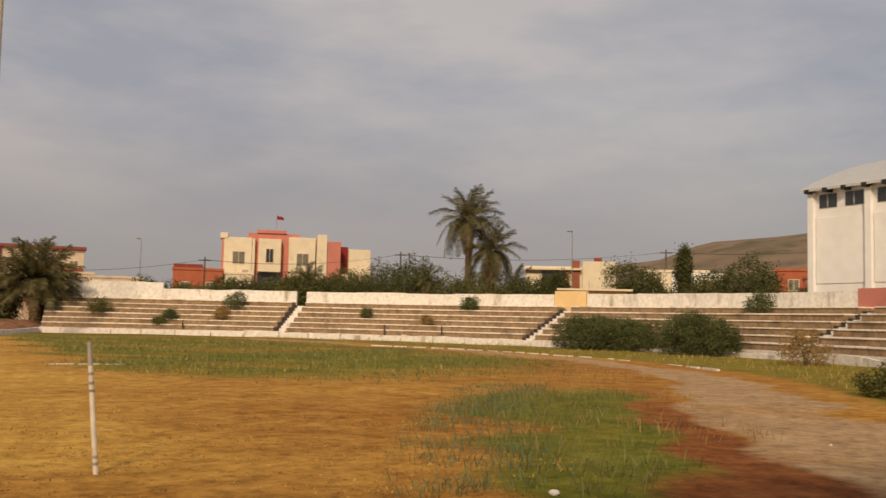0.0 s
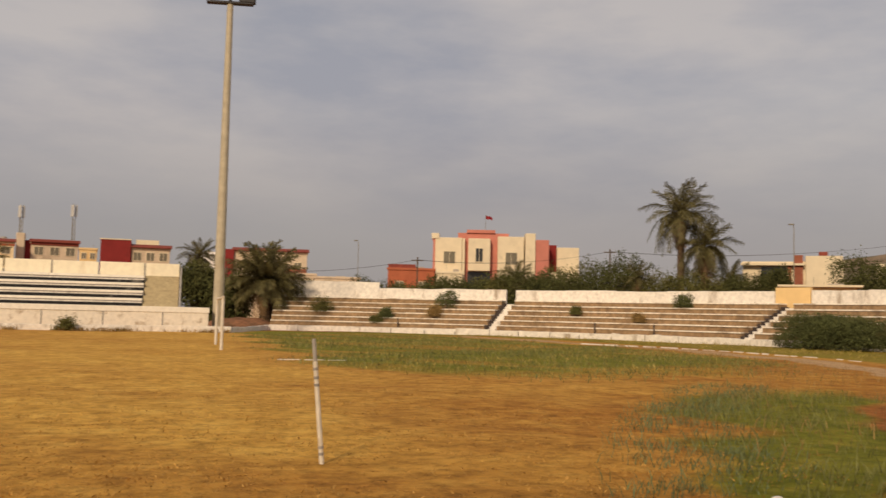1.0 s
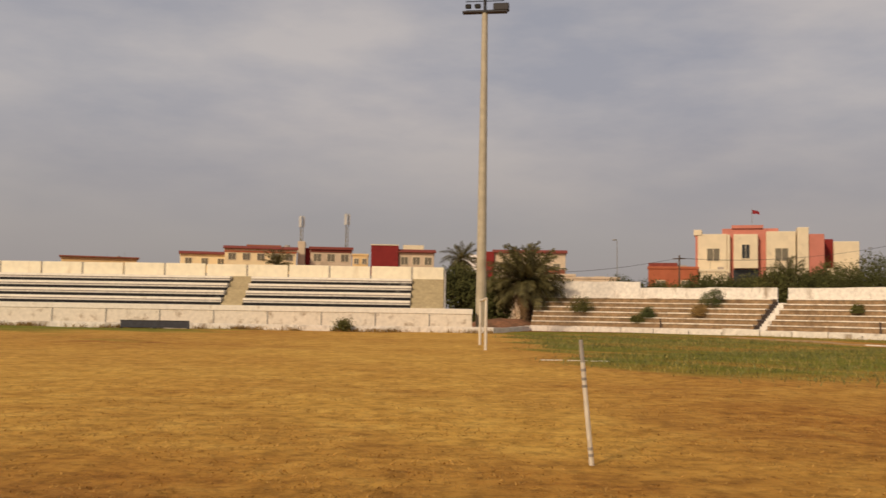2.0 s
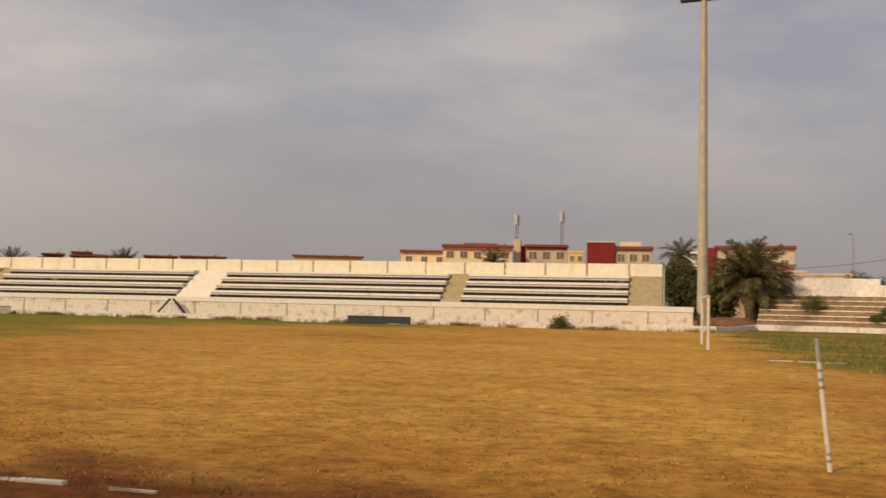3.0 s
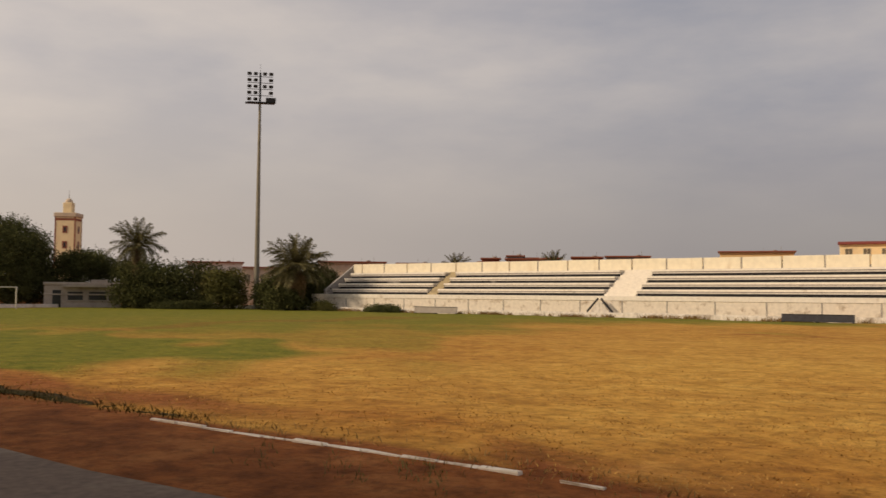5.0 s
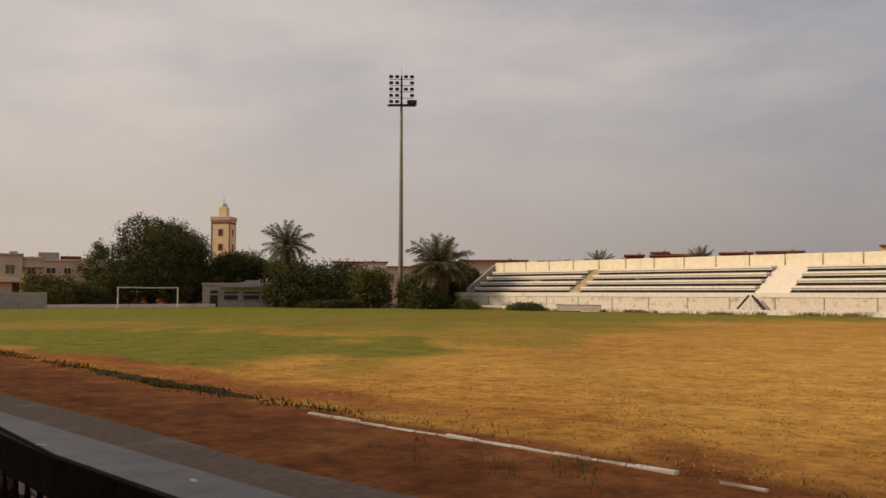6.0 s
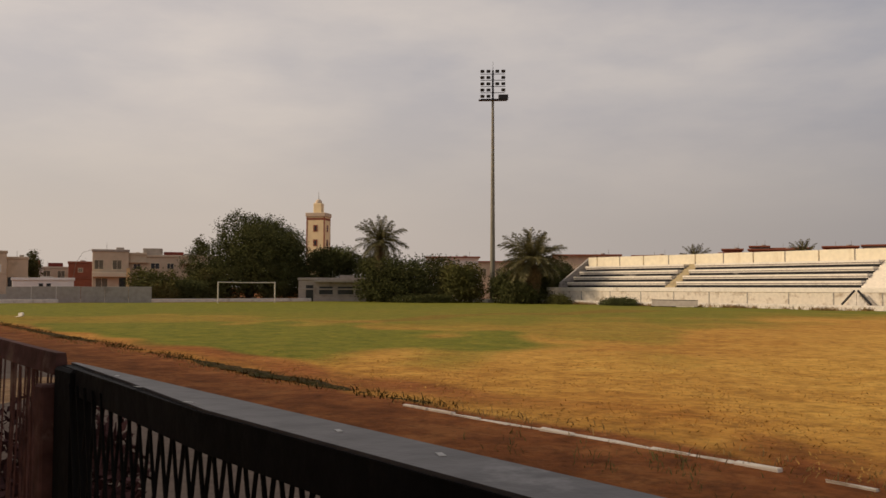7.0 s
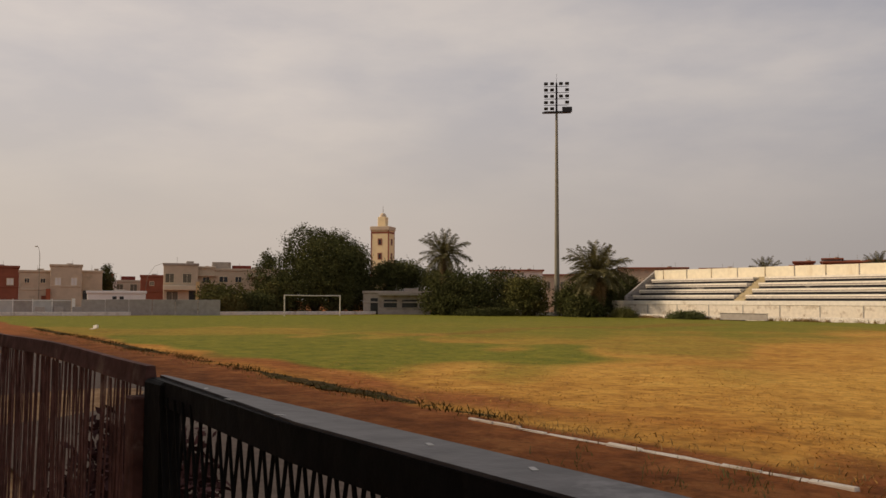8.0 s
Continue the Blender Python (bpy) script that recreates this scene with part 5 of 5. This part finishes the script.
def lattice_mast(x, y, z0, z1, label):
    t = thing("antenna_mast", pose(x, y, 0), label, "antenna mast", "antenna masts")
    for a in range(3):
        c, s = 0.4 * math.cos(a * 2.094), 0.4 * math.sin(a * 2.094)
        part("leg", tube([(c, s, 0), (c * 0.6, s * 0.6, z1)], [0.07, 0.05], 5), GALV, t)
    z = z0
    while z < z1:
        bm = None
        for a in range(3):
            p0, p1 = [(0.36 * math.cos(q * 2.094), 0.36 * math.sin(q * 2.094)) for q in (a, a + 1)]
            bm = tube([(*p0, z), (*p1, z + 0.8)], [0.035, 0.035], 4, bm)
        part("brace", bm, GALV, t)
        z += 0.8
    for a in range(3):
        part("antenna_panel", box(0.35, 0.55, -0.16, 0.16, z1 - 1.9, z1 + 0.1, bevel=0.04), SHEET, t, "pale antenna panel", at=pose(0, 0, 0, 0, 0, a * 120 + 20))


lattice_mast(-26.0, 166.5, 12, 18.2, "lattice antenna mast on a roof")
lattice_mast(-18.1, 168.5, 12, 18.9, "lattice antenna mast on a roof")
# roofs that show over the stand's parapet
for hx, hy, t0, ww, hh, mt in ((-88.3, 121.3, 36.0, 2.6, 8.02, B_BRICK), (-85.1, 123.6, 34.5, 2.4, 8.43, GREYCON), (-84.2, 130.2, 32.9, 5.6, 8.30, B_BRICK),
                              (-75.5, 129.7, 30.2, 4.5, 8.27, B_BRICK), (-69.9, 132.7, 27.8, 6.5, 8.40, GREYCON), (-57.5, 154.6, 20.4, 11.8, 9.82, B_WARM),
                              (-105.2, 106.9, 44.6, 10.4, 7.23, B_BEIGE), (-97.7, 113.8, 40.7, 5.8, 7.10, B_BRICK), (-88.6, 121.1, 36.2, 2.9, 7.44, GREYCON),
                              (-83.1, 124.8, 33.7, 7.4, 7.95, B_BRICK), (-131.3, 100.0, 52.7, 9.1, 7.41, B_WHITE), (-133.8, 112.9, 49.8, 8.9, 6.91, B_BEIGE)):
    hs = house(hx, hy, t0, ww, 7, hh - 0.5, mt, "low distant house with flat roof", (hh - 2.0,), 3)
    part("roof_slab", box(-ww / 2 - 0.35, ww / 2 + 0.35, -0.5, 5, hh - 0.15, hh + 0.05), B_BRICK, hs, "brown flat roof edge")
    part("water_tank", tube([(ww / 4, 2, hh - 0.45), (ww / 4, 2, hh + 0.3)], [0.35, 0.35], 10), GREYCON, hs)
    part("aerial", tube([(ww / 3, 1.5, hh - 0.45), (ww / 3, 1.5, hh + 0.9)], [0.03, 0.02], 5), GALV, hs)
# far end: beige houses, wall, white shed, goal-side block
hb = house(-136.8, 51.4, 69.3, 14.6, 9, 6.3, B_BEIGE, "long beige two-storey house with flat roof", (), 0)
for wx, wz, ww, wh in ((-6.3, 4.9, 0.9, 0.8), (-4.6, 4.9, 0.9, 0.8), (-2.6, 5.0, 1.2, 0.8), (-0.4, 5.0, 0.9, 0.8), (6.2, 4.9, 0.7, 0.8), (-4.8, 2.2, 1.1, 1.3), (-2.0, 2.1, 0.9, 1.6), (0.8, 2.3, 1.0, 1.0)):
    window(hb, wx, wz, ww, wh, -0.04, GLASSDARK)
part("ledge", box(-6.9, -3.6, -0.7, 0.0, 5.45, 5.6), B_BEIGE, hb, "shading ledge")
part("ledge", box(1.2, 4.6, -0.7, 0.0, 5.35, 5.5), B_BEIGE, hb, "shading ledge")
part("roof_room", box(-4.4, -1.6, 1.5, 6, 6.65, 7.7, bevel=0.04), B_GREY, hb)
part("roof_cover", box(-1.4, 1.5, 2.0, 6, 6.65, 7.2, bevel=0.04), ROOFRED, hb)
hb = house(-138.7, 42.7, 72.9, 5.0, 8, 7.0, B_BEIGE, "beige house front with balcony and stepped roof", (), 0, parapet=B_GREY)
for wx, wz, ww, wh in ((-1.6, 5.1, 1.2, 1.3), (0.9, 5.1, 1.2, 1.3), (-1.2, 2.3, 1.6, 1.6)):
    window(hb, wx, wz, ww, wh, -0.04, SHUTTER)
part("balcony", box(-2.5, 2.2, -0.9, 0.0, 3.3, 4.0, bevel=0.04), B_CREAM, hb, "pale balcony front")
part("porch_pillar", box(2.2, 2.7, -0.9, -0.4, -0.2, 4.6), B_WARM, hb)
part("dark_porch", box(1.2, 2.2, -0.05, 0.02, 0.2, 3.2), GLASSDARK, hb)
hb = house(-138.5, 46.5, 71.4, 2.6, 7, 6.6, B_BEIGE, "narrow beige house between two others", (4.9,), 1, (0.9, 0.8), shutter=GLASSDARK)
hb = house(-148.2, 24.0, 80.8, 4.3, 8, 5.8, B_BEIGE, "beige house joined to a red one", (4.6,), 2, (0.6, 0.6), shutter=GLASSDARK)
part("door", box(0.9, 1.9, -0.06, 0.02, 0.0, 2.4), B_BRICK, hb)
hb = house(-146.5, 28.0, 79.2, 4.4, 8, 6.7, B_BEIGE, "tall beige house with pale shutters", (4.5,), 2, (0.8, 1.1), shutter=B_WHITE)
part("porch_pillar", box(-2.7, -2.1, -0.5, 0.0, -0.2, 3.4), B_ORANGE, hb)
hb = house(-147.7, 31.9, 77.8, 3.0, 8, 5.9, B_BEIGE, "beige house with a dark doorway", (), 0)
part("door", box(-1.2, -0.2, -0.06, 0.02, 0.0, 3.2), GLASSDARK, hb)
house(-149.0, 18.4, 82.9, 7.0, 8, 6.4, B_BRICK, "brick red house with flat roof", (4.4,), 3, (0.8, 0.9), shutter=B_WHITE)
house(-159.1, 44.1, 74.5, 3.7, 6, 5.7, B_BRICK, "small brick red house behind", (4.6,), 1, (0.6, 0.6))
hb = house(-170.0, 41.5, 76.2, 7.0, 6, 5.0, B_BEIGE, "distant low pale house", (4.0,), 3)
part("roof_room", box(-3.4, -1.0, 0.2, 4, 5.3, 6.4), B_BRICK, hb)
part("roof_cover", box(0.2, 2.6, 0.2, 4, 5.3, 6.0), ROOFRED, hb)
house(-165.0, 37.2, 77.5, 5.0, 6, 4.9, B_WHITE, "distant low white house", (4.0,), 2)
sh = house(-121.6, 29.3, 76.4, 7.0, 4, 2.6, B_WHITE, "low white shed with flat roof", (), 0)
for wx in (-0.5, 0.35):
    part("opening", box(wx, wx + 0.5, -0.06, 0.02, 1.75, 2.25), GLASSDARK, sh, "small dark opening")
gb = house(-110.9, 63.95, 60, 9.2, 4, 2.85, B_GREY, "low dirty grey changing block with openings", (), 0)
for a, b in ((-1.8, 0.0), (0.7, 2.8), (3.1, 4.2)):
    part("opening", box(a, b, -0.06, 0.02, 0.95, 2.0), GLASSDARK, gb, "dark opening")
    part("sill", box(a - 0.1, b + 0.1, -0.14, 0.0, 0.82, 0.94), B_GREY, gb)
part("door", box(-3.6, -2.6, -0.05, 0.02, 0.0, 2.2), GLASSDARK, gb)
part("canopy", box(-2.4, 4.6, -0.9, -0.1, 2.6, 2.86), B_GREY, gb)
bm = bmesh.new()
bmesh.ops.create_cone(bm, cap_ends=True, segments=16, radius1=0.42, radius2=0.1, depth=0.14)
part("dish", bm, SHEET, gb, "pale satellite dish", at=pose(4.1, 0.3, 3.55, 60, 0, 20))
part("dish_pole", tube([(4.1, 0.4, 3.1), (4.1, 0.4, 3.5)], [0.03, 0.03], 6), GALV, gb)
fw = thing("end_wall", pose(-112.6, 27.6, 0, 0, 0, 74.4), "grey block wall closing the far end", "wall", kind="structure")
for i in range(6):
    part("wall_panel", box(i * 2.62 - 4.3, i * 2.62 - 1.72, 0, 0.2, -0.2, 1.86 + random.uniform(-.03, .03), bevel=0.02), GREYWALL, fw)
gt = thing("end_gate", pose(-114.9, 17.5, 0, 0, 0, 81.0), "pale metal gate panels between white posts", "gate")
for i in range(5):
    part("gate_panel", box(-5.2 + i * 2.05, -3.25 + i * 2.05, 0, 0.08, 0.05, 1.80), SHEET if i % 2 else GREYWALL, gt)
    part("gate_post", box(-5.3 + i * 2.05, -5.2 + i * 2.05, -0.06, 0.12, -0.05, 1.9), B_WHITE, gt, "white gate post")
    part("gate_rail", box(-5.2 + i * 2.05, -3.25 + i * 2.05, -0.05, 0.0, 1.66, 1.74), B_WHITE, gt)
part("gate_post", box(5.05, 5.4, -0.1, 0.2, -0.05, 1.95), B_WHITE, gt, "white gate post")
for i in range(3):
    tagged(part("lean_board", box(-0.5, 0.5, -0.1, 0.1, 0, 1.0, bevel=0.02), GREYWALL, at=pose(-113.6 - i * 0.1, 19.0 + i * 2.0, 0, -8, 0, 80)), "grey board leaning by the gate", "board", "leaning boards")

# minaret
mn = thing("minaret", pose(-148.6, 82.7, 0, 0, 0, 42) @ Matrix.Diagonal((0.88, 0.88, 1, 1)), "square yellow minaret with brown edge bands", "minaret")
part("shaft", box(-1.9, 1.9, -1.9, 1.9, -0.3, 14.6, bevel=0.04), B_YELLOW, mn)
part("cornice", box(-2.1, 2.1, -2.1, 2.1, 14.6, 15.3, bevel=0.06), B_BEIGE, mn, "brown cornice")
part("lantern", box(-0.85, 0.85, -0.85, 0.85, 15.3, 17.1, bevel=0.06), B_YELLOW, mn)
bm = bmesh.new()
bmesh.ops.create_uvsphere(bm, u_segments=14, v_segments=8, radius=0.72)
for v in bm.verts:
    v.co.z = max(v.co.z, -0.1) * 1.1 + 17.1
part("dome", bm, B_BEIGE, mn)
part("finial", tube([(0, 0, 17.8), (0, 0, 19.2)], [0.06, 0.03], 6), GALV, mn)
for sx in (-1, 1):
    for sy in (-1, 1):
        part("edge_band", box(sx * 1.83 - 0.11, sx * 1.83 + 0.11, sy * 1.83 - 0.11, sy * 1.83 + 0.11, 2, 14.58), B_BRICK, mn, "brown corner band")
part("edge_band", box(-1.93, 1.93, -1.93, 1.93, 14.0, 14.35), B_BRICK, mn, "brown corner band")
for z in (9.9, 12.5):
    for k in range(4):
        f = part("window", box(-0.45, 0.45, -1.96, -1.88, z - 0.6, z + 0.6), B_BRICK, mn, "brown window surround", at=pose(0, 0, 0, 0, 0, 90 * k))
        part("pane", box(-0.2, 0.2, -1.98, -1.95, z - 0.4, z + 0.4), GLASSDARK, f)

# white sports hall at the right
hall = thing("sports_hall", pose(57.4, 48.6, 0), "large white sports hall with a curved sheet roof", "hall")
part("side_wall", box(0, 0.35, -48, 0, -0.3, 12.3), B_WHITE, hall)
part("end_wall", box(0.35, 30.0, -0.35, 0, -0.3, 12.3), B_WHITE, hall)
outline = [(-0.7 + 31.0 * i / 16, 12.32 + 3.9 * math.sin(math.pi * i / 16) ** 0.9) for i in range(17)]
part("roof", prism(outline + [(x, z - 0.18) for x, z in outline[::-1]], -48.4, 0.3), SHEET, hall, "curved pale roof")
part("gable", prism([(x * 0.97 + 0.5, z - 0.25) for x, z in outline] + [(29.8, 12.1), (0.2, 12.1)], -0.36, -0.02), B_WHITE, hall)
for i in range(10):
    y = -0.4 - i * 4.9
    part("pilaster", box(-0.28, 0.0, y - 0.28, y + 0.28, -0.2, 12.1, bevel=0.03), B_WHITE, hall)
    for k in range(2):
        yy = y - 1.4 - k * 2.25
        w = part("window", box(-0.06, 0.02, yy - 0.75, yy + 0.75, 10.9, 11.9), GLASSDARK, hall, "dark high window")
        part("mullion", box(-0.09, -0.05, yy - 0.04, yy + 0.04, 10.9, 11.9), GREYCON, w)
    part("wall_panel", box(-0.07, -0.004, y - 4.5, y - 0.35, 5.3, 10.2, bevel=0.02), B_WHITE, hall)
    for k in range(3):
        part("gutter_bracket", box(-0.75, -0.05, y - 0.25 - k * 1.6, y + 0.15 - k * 1.6, 12.0, 12.3), DARKMETAL, hall)
# villas behind the terrace
vl = house(70.8, 97.0, -36, 11.4, 8, 8.9, B_CREAM, "pale villa with flat roofs and a deep porch", (), 0)
part("dark_porch", box(-3.6, -0.6, -0.06, 0.02, 6.6, 8.6), GLASSDARK, vl, "dark shaded porch opening")
part("porch_roof", box(-5.9, 1.4, -0.9, 0.0, 8.75, 9.0), B_CREAM, vl)
part("roof_room", box(1.5, 5.6, -0.6, 5, 6.0, 9.9, bevel=0.04), B_CREAM, vl)
part("chimney", box(0.2, 1.2, -0.5, 1, 5.5, 10.0), B_BRICK, vl)
part("pillar", box(-0.5, -0.1, -0.5, -0.1, 5.5, 8.75), B_BRICK, vl)
part("roof_tank", box(3.0, 4.0, 1, 2, 9.9, 10.5, bevel=0.05), ROOFRED, vl)
house(84.0, 92.0, -42, 8.0, 7, 8.9, B_CREAM, "pale house among garden trees", (7.6,), 3)
house(80.0, 84.0, -45, 6.0, 7, 8.0, B_WHITE, "pale house among garden trees", (6.6,), 2)
house(83.0, 68.0, -50, 4.5, 6, 7.3, B_BRICK, "orange brick house corner behind trees", (6.0,), 1)
house(88.0, 74.0, -50, 8, 6, 8.6, B_ORANGE, "orange house behind trees", (7.0,), 2)
kb = house(59.0, 76.8, -37, 6.5, 4.5, 5.0, B_WARM, "small yellow kiosk with flat pale roof", (), 0)
part("roof_slab", box(-3.7, 3.9, -0.7, 5, 5.36, 5.55), B_CREAM, kb)


# ---- street lamps, poles and wires ----
def street_lamp(x, y, h, turn, label, arm=1.0):
    t = thing("street_lamp", pose(x, y, 0, 0, 0, turn), label, "street lamp", "street lamps")
    part("post", tube([(0, 0, -0.1), (0, 0, h - 1.6 * arm), (0.12 * arm, 0, h - 0.7 * arm), (0.45 * arm, 0, h - 0.15 * arm), (0.9 * arm, 0, h)], [0.05, 0.04, 0.032, 0.028, 0.028], 8), GALV, t)
    part("lamp_head", box(0.9 * arm - 0.2, 0.9 * arm + 0.35, -0.12, 0.12, h - 0.08, h + 0.05, bevel=0.04), GALV, t)


street_lamp(22.0, 120.0, 11.3, 150, "thin street lamp behind the terrace", 0.3)
street_lamp(57.5, 78.5, 11.5, 160, "thin street lamp behind the wall", 0.2)
street_lamp(-146.0, 24.2, 9.6, 200, "street lamp among the far houses")
street_lamp(-150.5, 40.6, 7.7, 65, "street lamp among the far houses", 3.2)


def wire_pole(x, y, h):
    t = thing("utility_pole", pose(x, y, 0, 0, 0, -30), "wooden utility pole with cross arm", "utility pole", "utility poles")
    part("post", tube([(0, 0, -0.1), (0, 0, h)], [0.14, 0.1], 8), BARK, t)
    part("cross_arm", box(-0.8, 0.8, -0.06, 0.06, h - 0.5, h - 0.36), BARK, t)


POLES = ((6.0, 134.0, 8.0), (29.5, 118.0, 9.3), (54.0, 112.0, 11.0), (84.0, 94.0, 12.0), (100.0, 66.0, 13.0))
for p in POLES:
    wire_pole(*p)
for k, (p, q) in enumerate(zip(POLES, POLES[1:])):
    for off in (-0.6, 0.6):
        pts = []
        for i in range(13):
            s = i / 12
            pts.append((p[0] + (q[0] - p[0]) * s, p[1] + (q[1] - p[1]) * s + off * 0.5, (p[2] - 0.35) * (1 - s) + (q[2] - 0.35) * s - 4 * 0.9 * s * (1 - s)))
        tagged(part("cable", tube(pts, [0.02] * 13, 4), DARKMETAL), "dark overhead cable sagging between poles", "cable", "overhead cables")

# ---- far hill ----
def hill():
    n, m = 60, 14
    vs, fs = [], []
    for i in range(n + 1):
        a = radians(-28 - 62 * i / n)
        crest = 60 + 118 * soft(-28, -52, math.degrees(a)) + 10 * noise.noise(Vector((i * 0.35, 0, 0))) - 40 * (1 - soft(-28, -33, math.degrees(a)))
        for j in range(m + 1):
            s = j / m
            d = 800 + 900 * s
            z = crest * (s ** 1.25) * (1 + 0.10 * noise.noise(Vector((i * 0.22, s * 4, 3)))) - 4
            vs.append((-math.sin(a) * d, math.cos(a) * d, z))
    for i in range(n):
        for j in range(m):
            q = i * (m + 1) + j
            fs.append((q, q + 1, q + m + 2, q + m + 1))
    ob = new("hill", mesh_of("hill", vs, fs, HILL))
    for p in ob.data.polygons:
        p.use_smooth = True
    tagged(ob, "bare brown hill in the hazy distance", "hill", kind="structure")


hill()

# ---- stand behind the camera: a plain wall that closes the place and shades the track ----
bs = thing("rear_stand", pose(0, -3.2, 0), "plain concrete stand behind the track side", "grandstand", kind="structure")
part("front_wall", box(-60, 40, -0.3, 0, -0.2, 7.4), GREYCON, bs)
part("roof_slab", box(-60, 40, -9.0, 0.2, 7.4, 7.65), GREYCON, bs)
